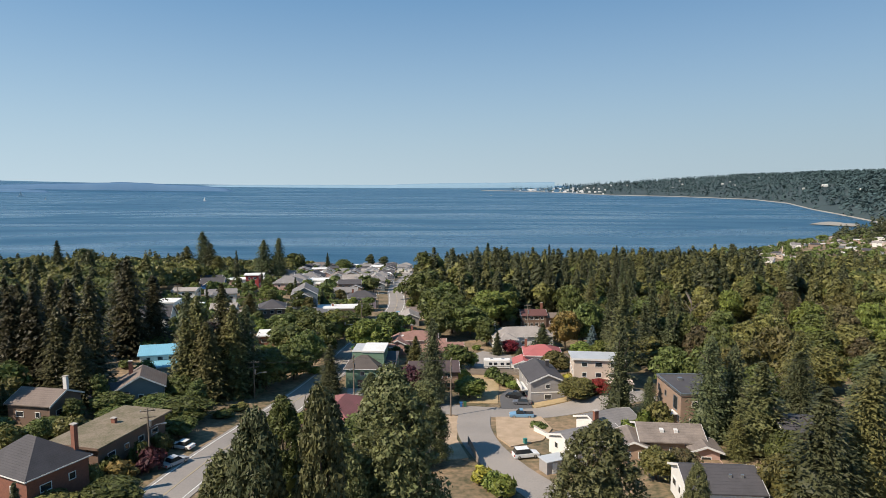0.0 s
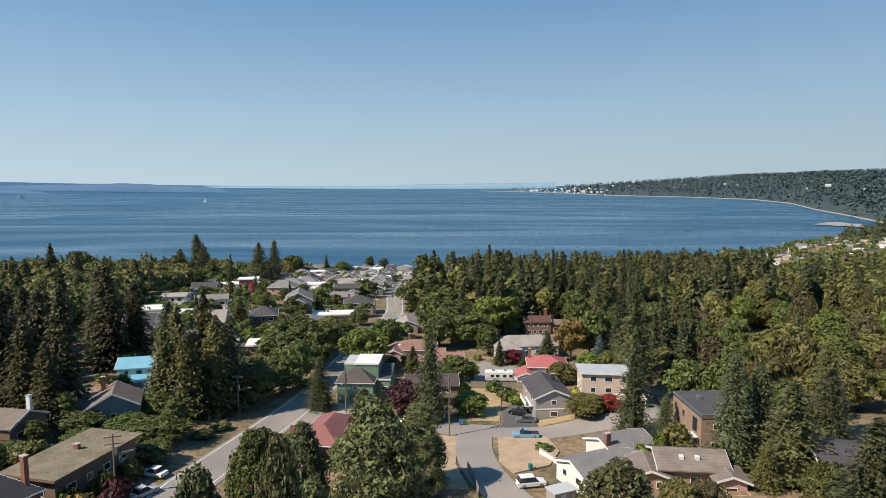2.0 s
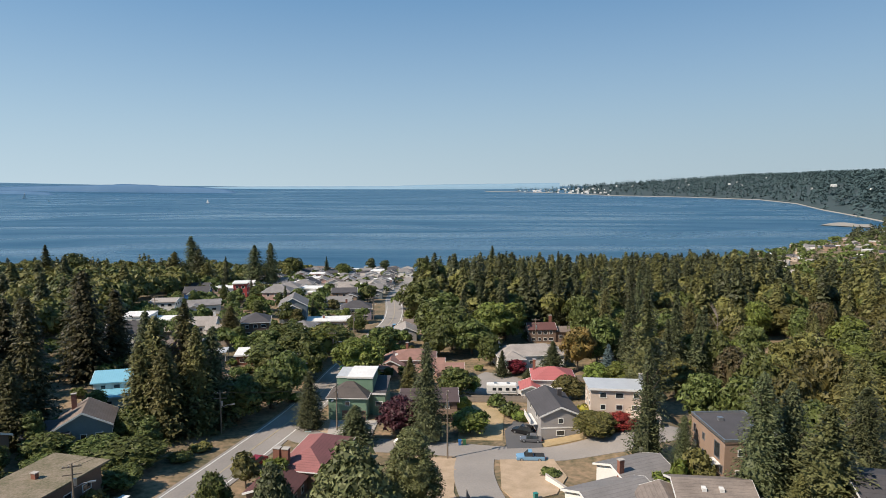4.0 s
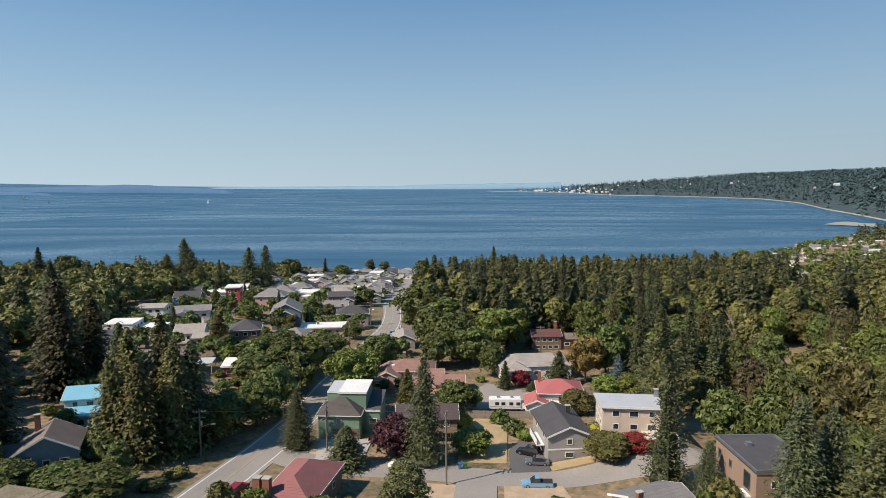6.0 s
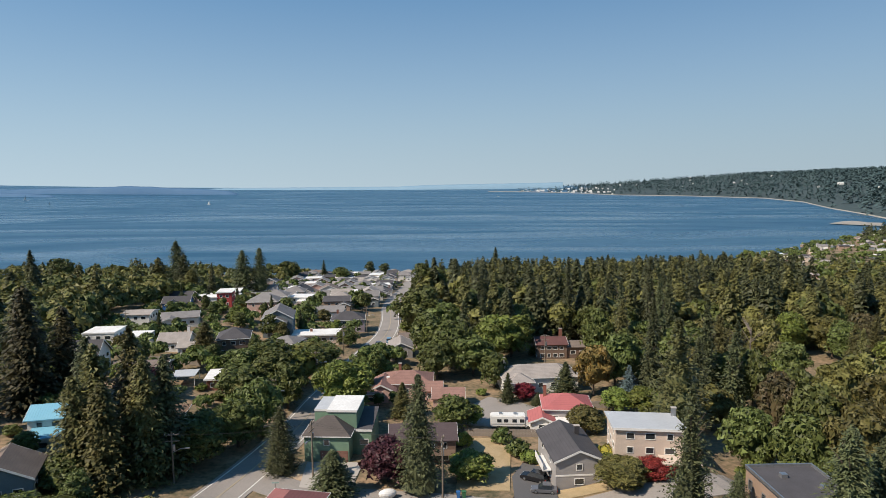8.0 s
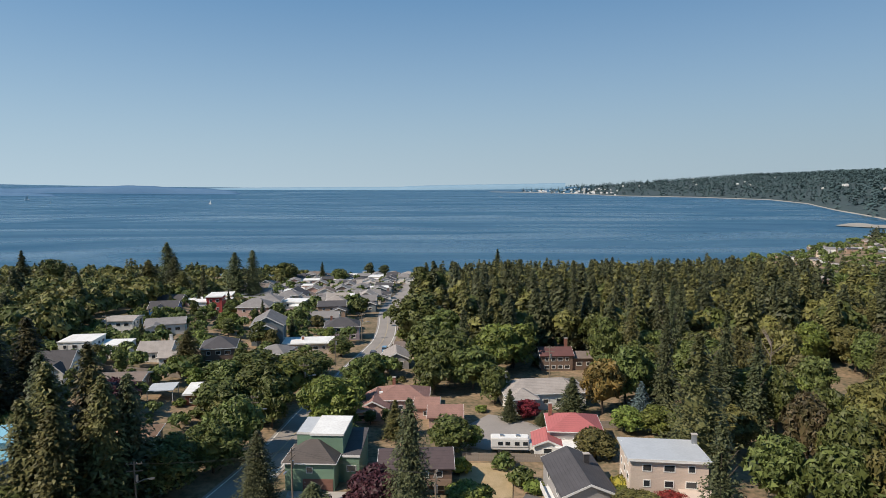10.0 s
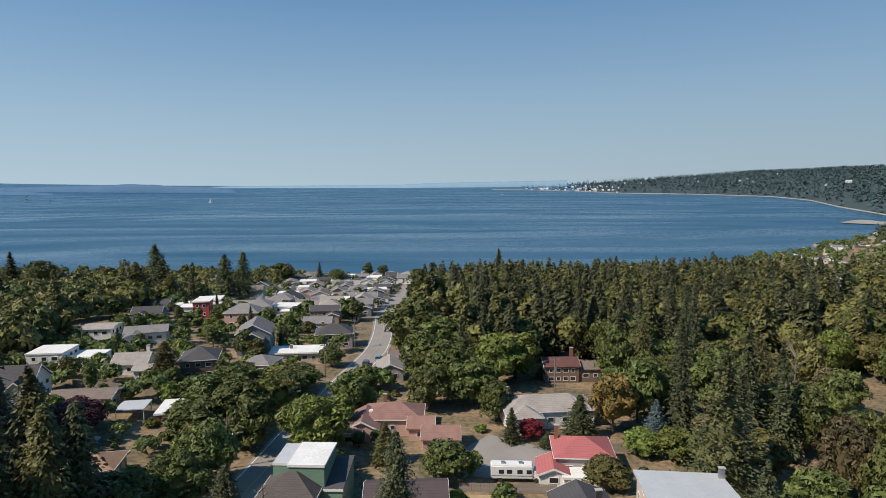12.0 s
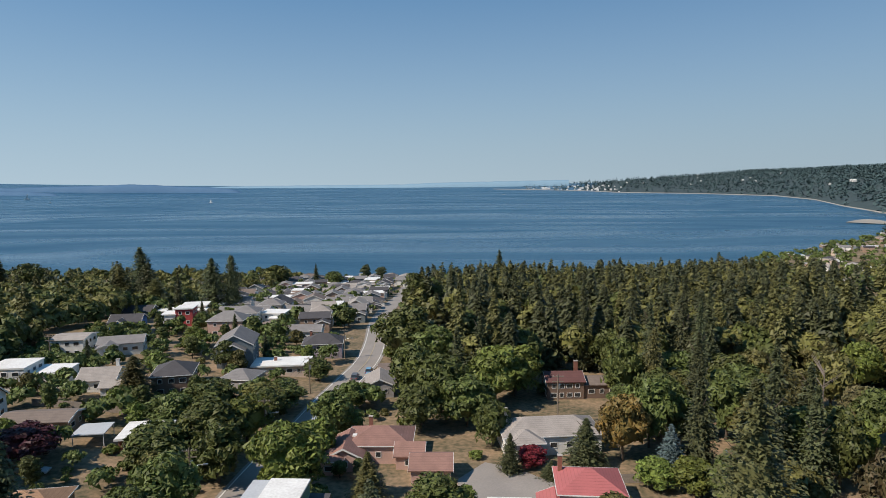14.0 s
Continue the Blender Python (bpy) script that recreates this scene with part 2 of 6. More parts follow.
def tube(bm, p, q, r0, r1, n=7):
    p, q = Vector(p), Vector(q)
    a = (q - p).normalized()
    u = a.orthogonal().normalized()
    w = a.cross(u)
    rings = [[bm.verts.new(c + (u * math.cos(6.2832 * i / n) + w * math.sin(6.2832 * i / n)) * r) for i in range(n)] for c, r in ((p, r0), (q, r1))]
    for i in range(n):
        bm.faces.new((rings[0][i], rings[0][(i + 1) % n], rings[1][(i + 1) % n], rings[1][i]))
    bm.faces.new(rings[0][::-1])
    bm.faces.new(rings[1])
    return bm


def strip(name, line, width, mat, lift, label, kind="structure", side=0.0, category=""):
    """A band laid over the terrain along a line of (x, y) points, with a little thickness."""
    pts = []
    for i in range(len(line) - 1):
        p0, p1, p2, p3 = (Vector(line[max(0, min(len(line) - 1, j))]) for j in (i - 1, i, i + 1, i + 2))
        n = max(2, int((p2 - p1).length / 2.0))
        for k in range(n):
            t = k / n
            pts.append(0.5 * (2 * p1 + (p2 - p0) * t + (2 * p0 - 5 * p1 + 4 * p2 - p3) * t * t + (3 * p1 - p0 - 3 * p2 + p3) * t ** 3))
    pts.append(Vector(line[-1]))
    bm = bmesh.new()
    rows = []
    for i, p in enumerate(pts):
        d = (pts[min(i + 1, len(pts) - 1)] - pts[max(i - 1, 0)]).normalized()
        nrm = Vector((d.y, -d.x))
        row = []
        for k in range(5):
            q = p + nrm * (side + width * (k / 4 - 0.5))
            row.append(bm.verts.new((q.x, q.y, terrain(q.x, q.y) + lift)))
        lo = [bm.verts.new((c.co.x, c.co.y, c.co.z - lift - 0.3)) for c in (row[0], row[-1])]
        rows.append([lo[0]] + row + [lo[1]])
    for a, b in zip(rows, rows[1:]):
        for k in range(6):
            bm.faces.new((a[k], a[k + 1], b[k + 1], b[k]))
    bmesh.ops.recalc_face_normals(bm, faces=bm.faces)
    return tagged(part(name, bm, mat), label, category or name, kind=kind)


def patch(name, outline, mat, lift, label, kind="structure", category=""):
    """A flat-edged piece of ground inside an outline of (x, y) points, laid over the terrain."""
    bm = bmesh.new()
    top = [bm.verts.new((x, y, terrain(x, y) + lift)) for x, y in outline]
    cx, cy = sum(p[0] for p in outline) / len(outline), sum(p[1] for p in outline) / len(outline)
    c = bm.verts.new((cx, cy, terrain(cx, cy) + lift))
    low = [bm.verts.new((x, y, terrain(x, y) - 0.3)) for x, y in outline]
    n = len(outline)
    for i in range(n):
        bm.faces.new((c, top[i], top[(i + 1) % n]))
        bm.faces.new((top[i], low[i], low[(i + 1) % n], top[(i + 1) % n]))
    bmesh.ops.recalc_face_normals(bm, faces=bm.faces)
    inner = [e for e in bm.edges if c in e.verts]
    bmesh.ops.subdivide_edges(bm, edges=inner, cuts=2)
    for v in bm.verts:
        if v.co.z > terrain(v.co.x, v.co.y):
            v.co.z = terrain(v.co.x, v.co.y) + lift
    return tagged(part(name, bm, mat), label, category or name, kind=kind)


# ---- trees ----
def cards(c, u, v):
    """Leaves round the centres c, spanned by u and v (arrays of vectors)."""
    pts = np.stack([c - u - v * 0.8, c + u * 1.15 - v * 0.35, c - u * 0.25 + v * 1.15], 1).reshape(-1, 3)
    n = len(c)
    return pts, np.arange(n * 3).reshape(n, 3)


def conifer_crown(rng, H, R, levels, per, k, base=0.06, power=0.85, droop=0.35, size=1.0, gap=0.0):
    C, U, V = [], [], []
    for i in range(levels):
        f = (i + rng.random()) / levels
        z = H * (base + (1 - base) * f)
        r = R * ((1 - f) ** power) * (0.85 + 0.3 * rng.random()) + 0.12
        if f < 0.1:
            r *= 0.6 + 4 * f
        lean = rng.random() * 6.28
        for j in range(max(3, int(per * (0.45 + 0.55 * (1 - f))))):
            a = lean + 6.283 * j / per * 1.3 + rng.normal() * 0.3
            L = r * (0.8 + 0.35 * rng.random())
            if rng.random() < gap:
                L *= 0.45
            d = np.array((math.cos(a), math.sin(a), 0.0))
            s = np.array((-d[1], d[0], 0.0))
            up = 0.25 * (1 - f) - droop * 0.5
            for q in range(k):
                g = (q + 0.35 + 0.6 * rng.random()) / k
                p = d * L * g + np.array((0, 0, z + up * L * g - droop * L * g * g * 0.7 + 0.2 * rng.normal()))
                w = size * (0.24 + 0.22 * L / k) * (1.15 - 0.5 * g)
                tilt = rng.normal(size=3) * 0.35
                C.append(p + s * rng.normal() * 0.26 * L * (1.1 - g * 0.6))
                U.append((d + np.array((0, 0, up - 1.2 * droop * g)) + tilt) * w * 1.15)
                V.append((s + tilt[::-1] + np.array((0, 0, 0.25 * rng.normal()))) * w * 0.8)
    return cards(np.array(C), np.array(U), np.array(V))


def broad_crown(rng, H, R, clumps, per, size=1.0, base=0.07, flat=1.0, lumpy=0.38):
    C, U, V = [], [], []
    mid = H * (base + 1) / 2
    half = H * (1 - base) / 2
    for i in range(clumps):
        n = rng.normal(size=3)
        n /= np.linalg.norm(n)
        if n[2] < -0.8:
            n[2] *= -1
        q = (0.50 + 0.32 * rng.random())
        o = np.array((n[0] * R * q, n[1] * R * q, mid + n[2] * half * q * flat))
        cr = R * lumpy * (0.7 + 0.6 * rng.random())
        m = rng.normal(size=(per, 3))
        m /= np.linalg.norm(m, axis=1)[:, None]
        m[:, 2] = np.where(m[:, 2] < -0.4, -m[:, 2], m[:, 2])
        p = o + m * cr * (0.75 + 0.3 * rng.random((per, 1))) * np.array((1, 1, 0.8))
        t = np.cross(m, rng.normal(size=(per, 3)))
        t /= np.linalg.norm(t, axis=1)[:, None] + 1e-6
        b = np.cross(m, t)
        tw = rng.normal(size=(per, 3)) * 0.45
        w = size * (0.16 + 0.16 * rng.random((per, 1)))
        C.append(p)
        U.append((t + tw) * w * 1.25)
        V.append((b + tw[:, ::-1]) * w)
    return cards(np.concatenate(C), np.concatenate(U), np.concatenate(V))


def tufted_crown(rng, H, R, clumps, per, size=1.0, base=0.04, peak=0.62, lumpy=0.2):
    """A dense egg-shaped conifer crown of many small upturned tufts, with several blunt leaders."""
    C, U, V = [], [], []
    for i in range(clumps):
        f = rng.random() ** 0.9
        a = rng.random() * 6.283
        lobe = 0.86 + 0.16 * math.sin(2 * a + H) + 0.08 * math.sin(5 * a + 9 * f)
        r = R * (1 - f ** 2.4) ** peak * min(1.0, 0.72 + 2.2 * f) * lobe * (0.74 + 0.26 * rng.random())
        o = np.array((math.cos(a) * r, math.sin(a) * r, H * (base + (0.97 - base) * f)))
        cr = R * lumpy * (1.15 - 0.45 * f) * (0.7 + 0.6 * rng.random())
        m = rng.normal(size=(per, 3))
        m /= np.linalg.norm(m, axis=1)[:, None]
        m[:, 2] = np.where(m[:, 2] < -0.3, -m[:, 2], m[:, 2])
        p = o + m * cr * (0.55 + 0.55 * rng.random((per, 1))) * np.array((1, 1, 1.15))
        w = size * (0.10 + 0.12 * rng.random((per, 1)))
        t = np.cross(m, rng.normal(size=(per, 3)))
        t /= np.linalg.norm(t, axis=1)[:, None] + 1e-6
        b = np.cross(m, t)
        tw = rng.normal(size=(per, 3)) * 0.5
        C.append(p)
        U.append((t + tw) * w * 1.2)
        V.append((b + tw[:, ::-1]) * w)
    return cards(np.concatenate(C), np.concatenate(U), np.concatenate(V))


def core_of(rng, H, R, base, shrink=0.62):
    """A lumpy inner mass that stops one from looking straight through a crown."""
    bm = bmesh.new()
    bmesh.ops.create_icosphere(bm, subdivisions=2, radius=1.0)
    for v in bm.verts:
        k = shrink * (0.85 + 0.3 * rng.random())
        v.co = Vector((v.co.x * R * k, v.co.y * R * k, H * (base + 1) / 2 + v.co.z * H * (1 - base) / 2 * k))
    pts = np.array([v.co for v in bm.verts])
    fs = [[v.index for v in f.verts] for f in bm.faces]
    bm.free()
    return pts, fs


def cone_core(rng, H, R, base=0.06, shrink=0.5):
    """A ragged dark inner cone for conifers."""
    bm = bmesh.new()
    bmesh.ops.create_cone(bm, cap_ends=True, segments=12, radius1=R * shrink, radius2=0.04, depth=H * (0.94 - base))
    bmesh.ops.subdivide_edges(bm, edges=[e for e in bm.edges if abs(e.verts[0].co.z - e.verts[1].co.z) > 1], cuts=14)
    for v in bm.verts:
        k = 0.7 + 0.6 * rng.random()
        v.co = Vector((v.co.x * k, v.co.y * k, v.co.z + H * (0.94 + base) / 2))
    pts = np.array([v.co for v in bm.verts])
    fs = [[v.index for v in f.verts] for f in bm.faces]
    bm.free()
    return pts, fs


def joined(name, blocks):
    P, F, n = [], [], 0
    for p, f in blocks:
        P.append(p)
        F += [[int(i) + n for i in q] for q in f]
        n += len(p)
    return mesh_of(name, np.concatenate(P).tolist(), F)


def trunk_mesh(H, r, limbs, rng, spread):
    bm = bmesh.new()
    tube(bm, (0, 0, -1.2), (0.1, 0, H * 0.5), r, r * 0.65)
    tube(bm, (0.1, 0, H * 0.5), (0, 0.05, H * 0.93), r * 0.65, r * 0.12)
    for i in range(limbs):
        a, z = rng.random() * 6.28, H * (0.25 + 0.5 * rng.random())
        tube(bm, (0.05, 0, z), (math.cos(a) * spread, math.sin(a) * spread, z + H * 0.16), r * 0.35, r * 0.08, 5)
    me = bpy.data.meshes.new("trunk")
    bm.to_mesh(me)
    bm.free()
    me.materials.append(BARK)
    return me


KINDS = {}


def kind(name, H, R, make, count, trunk_r=0.35, limbs=5):
    KINDS[name] = []
    for i in range(count):
        rng = np.random.default_rng(hash_of(name) + i)
        me = joined(name + "_crown", make(rng))
        me.materials.append(LEAF)
        KINDS[name].append((me, trunk_mesh(H, trunk_r, limbs, rng, R * 0.5), H, R))


def hash_of(s):
    return sum((i + 1) * ord(c) for i, c in enumerate(s))


# sizes as grown: height, radius
kind("fir", 20, 3.6, lambda g: [conifer_crown(g, 20, 3.6, 60, 9, 9, gap=0.2, size=0.95), cone_core(g, 20, 3.6)], 4)
kind("near_fir", 20, 4.4, lambda g: [conifer_crown(g, 20, 4.4, 76, 12, 14, power=0.5, gap=0.25, size=0.76), cone_core(g, 20, 4.4, 0.06, 0.62)], 3)
kind("layered", 20, 5.0, lambda g: [conifer_crown(g, 20, 5.0, 26, 18, 22, power=0.8, droop=0.12, gap=0.2, size=0.98), cone_core(g, 20, 5.0, 0.06, 0.6)], 3)
kind("cedar", 20, 3.6, lambda g: [conifer_crown(g, 20, 3.6, 66, 11, 9, power=0.55, droop=0.6, base=0.03, size=0.84, gap=0.15), core_of(g, 18, 2.4, 0.05, 0.45)], 4)
kind("tufted", 20, 5.0, lambda g: [tufted_crown(g, 20, 5.0, 330, 84, 0.68), core_of(g, 18, 5.0, 0.03, 0.5)], 4)
kind("tiered", 20, 4.4, lambda g: [conifer_crown(g, 20, 4.4, 40, 17, 13, power=0.72, droop=0.12, gap=0.12, size=0.78), cone_core(g, 20, 4.4, 0.04, 0.55)], 2)
kind("small_maple", 8, 3.4, lambda g: [broad_crown(g, 8, 3.4, 26, 62, 0.95, lumpy=0.38), core_of(g, 8, 3.4, 0.07)], 4, 0.2)
kind("maple", 12, 5.0, lambda g: [broad_crown(g, 12, 5.0, 56, 78, 1.12, lumpy=0.34), core_of(g, 12, 5.0, 0.07)], 5, 0.3)
kind("near_maple", 12, 5.0, lambda g: [broad_crown(g, 12, 5.0, 80, 125, 0.86, lumpy=0.29), core_of(g, 12, 5.0, 0.07)], 2, 0.3)
kind("poplar", 16, 3.0, lambda g: [broad_crown(g, 16, 3.0, 56, 90, 0.9, base=0.06, lumpy=0.42), core_of(g, 16, 3.0, 0.06)], 3, 0.3)
kind("bush", 2.2, 1.6, lambda g: [broad_crown(g, 2.2, 1.6, 18, 36, 0.7, base=0.0), core_of(g, 2.2, 1.6, 0.0)], 3, 0.08, 3)
TREE_RNG = np.random.default_rng(7)


def tree(form, x, y, h, r, mat, label, name="", category="tree", group="", top=None):
    """One tree: an empty at its foot with trunk and crown. h and r are its true height and crown radius; top sets the height from sea datum instead."""
    me, tk, H, R = KINDS[form][int(TREE_RNG.integers(len(KINDS[form])))]
    z = terrain(x, y)
    if top is not None:
        h = top - z
    e = new(name or {"bush": "shrub"}.get(form, "tree"))
    e.matrix_basis = Matrix.Translation((x, y, z - 0.15)) @ Matrix.Rotation(TREE_RNG.random() * 6.28, 4, "Z") @ Matrix.Diagonal((r / R, r / R, h / H, 1))
    tagged(e, label, category, group)
    if top is not None:
        TAKEN.append((x, y))
    crown, trunk = new("crown", me), new("trunk", tk)
    for o in (crown, trunk):
        o.parent = e
    crown.material_slots[0].link = "OBJECT"
    crown.material_slots[0].material = mat
    return e


# ---- houses ----
GLASSES, FOOT = {}, []


def window(parent, x, z, w, h, m, frame_mat=WHITE):
    """A window whose outer side looks along -y of the pose m: a frame of four bars with a mullion, and a pane set back in it."""
    key = (round(w, 2), round(h, 2), frame_mat.name)
    if key not in GLASSES:
        t = 0.11
        bm = ring((-w / 2, w / 2, -h / 2, h / 2), (-w / 2 + t, w / 2 - t, -h / 2 + t, h / 2 - t), -0.08, 0.02, "y")
        fr = bpy.data.meshes.new("window_frame")
        bm.to_mesh(fr)
        bm.free()
        fr.materials.append(frame_mat)
        bm = boxes((-w / 2 + t, w / 2 - t, -0.03, 0.015, -h / 2 + t, h / 2 - t))
        pn = bpy.data.meshes.new("pane")
        bm.to_mesh(pn)
        bm.free()
        pn.materials.append(GLASS)
        GLASSES[key] = (fr, pn)
    fr, pn = GLASSES[key]
    a = new("window", fr)
    a.parent = parent
    a.matrix_basis = m @ Matrix.Translation((x, 0, z))
    b = new("pane", pn)
    b.parent = a
    return a


def block(parent, w, d, h, roof, pitch, wall, roofm, at=(0, 0), z=0.0, ridge="x", over=0.45, trim=WHITE, wins=2, storeys=1, sides="flr", thick=0.22):
    """A wing of a house: walls with gables, a roof with thickness and eaves, fascia boards and windows. at: its middle on the house's plan."""
    X, Y = at
    span = d if ridge == "x" else w
    length = w if ridge == "x" else d
    rise = span / 2 * pitch
    sh = Matrix.Translation((X, Y, z))
    if roof == "gable":
        prof = [(-span / 2, -1.5), (span / 2, -1.5), (span / 2, h), (0, h + rise), (-span / 2, h)]
        part("wall", prism(prof, -length / 2, length / 2, ridge), wall, parent, m=sh)
        s, e = span / 2 + over, length / 2 + over
        q = over * pitch
        prof = [(-s, h - q + 0.03), (0, h + rise + 0.03), (s, h - q + 0.03), (s, h - q + thick), (0, h + rise + thick), (-s, h - q + thick)]
        part("roof", prism(prof, -e, e, ridge), roofm, parent, m=sh)
        prof = [(-s, h - q - 0.12), (0, h + rise - 0.12), (s, h - q - 0.12), (s, h - q + thick + 0.02), (0, h + rise + thick + 0.02), (-s, h - q + thick + 0.02)]
        for g in (-e - 0.05, e):
            part("bargeboard", prism(prof, g, g + 0.05, ridge), trim, parent, m=sh)
    elif roof == "hip":
        part("wall", boxes((-w / 2, w / 2, -d / 2, d / 2, -1.5, h)), wall, parent, m=sh)
        a, b = w / 2 + over, d / 2 + over
        if ridge == "x":
            r = max(a - b, 0.01)
            tops = [(-r, 0), (r, 0)]
        else:
            r = max(b - a, 0.01)
            tops = [(0, -r), (0, r)]
        zt = h + min(a, b) * pitch
        bm = bmesh.new()
        lo = [bm.verts.new((x, y, h + 0.01)) for x, y in ((-a, -b), (a, -b), (a, b), (-a, b))]
        md = [bm.verts.new((x, y, h + 0.2)) for x, y in ((-a, -b), (a, -b), (a, b), (-a, b))]
        tp = [bm.verts.new((x, y, zt + 0.2)) for x, y in tops]
        bm.faces.new(lo[::-1])
        for i in range(4):
            bm.faces.new((lo[i], lo[(i + 1) % 4], md[(i + 1) % 4], md[i]))
        if ridge == "x":
            fs = ((md[0], md[1], tp[1], tp[0]), (md[1], md[2], tp[1]), (md[2], md[3], tp[0], tp[1]), (md[3], md[0], tp[0]))
        else:
            fs = ((md[0], md[1], tp[0]), (md[1], md[2], tp[1], tp[0]), (md[2], md[3], tp[1]), (md[3], md[0], tp[0], tp[1]))
        for f in fs:
            bm.faces.new(f)
        part("roof", bm, roofm, parent, m=sh)
        o = 0.06
        part("gutter", ring((-a - o, a + o, -b - o, b + o), (-a, a, -b, b), h + 0.03, h + 0.2, "z"), trim, parent, m=sh)
    else:
        q = pitch * d if roof == "shed" else 0.0
        prof = [(-d / 2, -1.5), (d / 2, -1.5), (d / 2, h + q), (-d / 2, h)]
        part("wall", prism(prof, -w / 2, w / 2, "x"), wall, parent, m=sh)
        s = over * (pitch if roof == "shed" else 0)
        prof = [(-d / 2 - over, h - s + 0.01), (d / 2 + over, h + q + s + 0.01), (d / 2 + over, h + q + s + 0.28), (-d / 2 - over, h - s + 0.28)]
        part("roof", prism(prof, -w / 2 - over, w / 2 + over, "x"), roofm, parent, m=sh)
        prof = [(-d / 2 - over - 0.05, h - s - 0.05), (-d / 2 - over, h - s - 0.05), (-d / 2 - over, h - s + 0.36), (-d / 2 - over - 0.05, h - s + 0.36)]
        part("fascia", prism(prof, -w / 2 - over, w / 2 + over, "x"), trim, parent, m=sh)
    for s in sides:
        L = w if s in "fb" else d
        turn = {"f": 0, "r": 90, "b": 180, "l": 270}[s]
        off = d / 2 if s in "fb" else w / 2
        m = sh @ Matrix.Rotation(radians(turn), 4, "Z") @ Matrix.Translation((0, -off, 0))
        n = max(1, round(wins * L / max(w, d)))
        for k in range(storeys):
            zz = h * (k + 0.55) / storeys
            for i in range(n):
                ww = (1.7, 1.1, 1.4)[(i + k) % 3]
                window(parent, L * ((i + 0.5) / n - 0.5) * 0.86, zz, min(ww, L / n * 0.7), 1.15, m)


def house(x, y, rot, label, z=None, name="house", category="house", group=""):
    e = new(name)
    FOOT.append((x, y))
    e.matrix_basis = pose(x, y, terrain(x, y) if z is None else z, 0, 0, rot)
    return tagged(e, label, category, group)


def chimney(parent, x, y, z0, z1, s=0.8, mat=BRICK, t=0.6):
    c = part("chimney", boxes((x - s / 2, x + s / 2, y - t / 2, y + t / 2, z0, z1)), mat, parent)
    part("cap", boxes((x - s / 2 - 0.08, x + s / 2 + 0.08, y - t / 2 - 0.08, y + t / 2 + 0.08, z1, z1 + 0.12)), CONCRETE, c)
    return c


def door(parent, x, y, w, h, mat, name="door", turn=0, z=0.0):
    """A door leaf or garage door against a wall that looks along -y before the turn."""
    bm = boxes((-w / 2, w / 2, -0.06, 0.02, 0, h))
    for i in range(4):
        box(bm, -w / 2 + 0.1, w / 2 - 0.1, -0.085, -0.06, h * (i + 0.12) / 4, h * (i + 0.88) / 4)
    return part(name, bm, mat, parent, m=Matrix.Translation((x, y, z)) @ Matrix.Rotation(radians(turn), 4, "Z"))

# ---- ground and sea ----
_old_terrain = terrain


def shore(x):
    return float(np.interp(x, (-900, 0, 60, 408, 785, 900, 1500), (640, 700, 705, 890, 1230, 1345, 2240)))


def terrain(x, y):
    low = SEA - 7 + 20 * smooth(shore(x) + 25, shore(x) - 160, y) * smooth(40, 260, x)
    return max(_old_terrain(x, y), low)


def spaced(*runs):
    out = []
    for a, b, s in runs:
        out += list(np.arange(a, b, s))
    return out + [runs[-1][1]]


xs = spaced((-4000, -900, 300), (-900, -150, 25), (-150, 150, 3), (150, 1500, 25), (1500, 4500, 300))
ys = spaced((-4000, -400, 300), (-400, 30, 25), (30, 345, 3), (345, 1500, 12), (1500, 2600, 100))
V = [(x, y, terrain(x, y)) for y in ys for x in xs]
nx = len(xs)
F = [(j * nx + i, j * nx + i + 1, (j + 1) * nx + i + 1, (j + 1) * nx + i) for j in range(len(ys) - 1) for i in range(nx - 1)]
ground = new("ground", mesh_of("ground", V, F, GROUND))
ground.data.shade_smooth()
tagged(ground, "dry summer ground sloping down to the sea", "ground", kind="structure")

sx = spaced((-4800, 4800, 120))
sy = spaced((300, 2000, 100), (2000, 5000, 100))
V = [(x, y, sea_level(x, y)) for y in sy for x in sx]
nx = len(sx)
F = [(j * nx + i, j * nx + i + 1, (j + 1) * nx + i + 1, (j + 1) * nx + i) for j in range(len(sy) - 1) for i in range(nx - 1)]
sea = new("sea", mesh_of("sea", V, F, WATER))
sea.data.shade_smooth()
tagged(sea, "deep blue sea with long smooth wind lanes", "sea", kind="structure")

# ---- the far shore: a wooded ridge that runs out to a low cape ----
EX, EY, EZ, FOC = 2.0, 15.0, 110.0, 1121.0
COAST = ((850, 337, 335.5), (880, 337.6, 333), (925, 338.5, 325.5), (1000, 341, 320), (1070, 345, 317.5), (1200, 348, 312.5), (1330, 353, 308),
         (1395, 360, 307), (1440, 371, 305), (1500, 382, 304), (1568, 396, 303), (1700, 405, 302), (2000, 412, 300))


def coast(a):
    """Bearing to distance of the waterline and rise of the skyline, as slopes."""
    xs_, ys_, ts_ = zip(*COAST)
    s, t = (float(np.interp(a, xs_, q)) - 321 for q in (ys_, ts_))
    d = 300.0
    k = math.hypot(1, (a - 784) / FOC)
    while EZ - s / FOC * d > sea_level(d * (a - 784) / FOC, d) and d < 4800:
        d += 4
    return d, -t / FOC


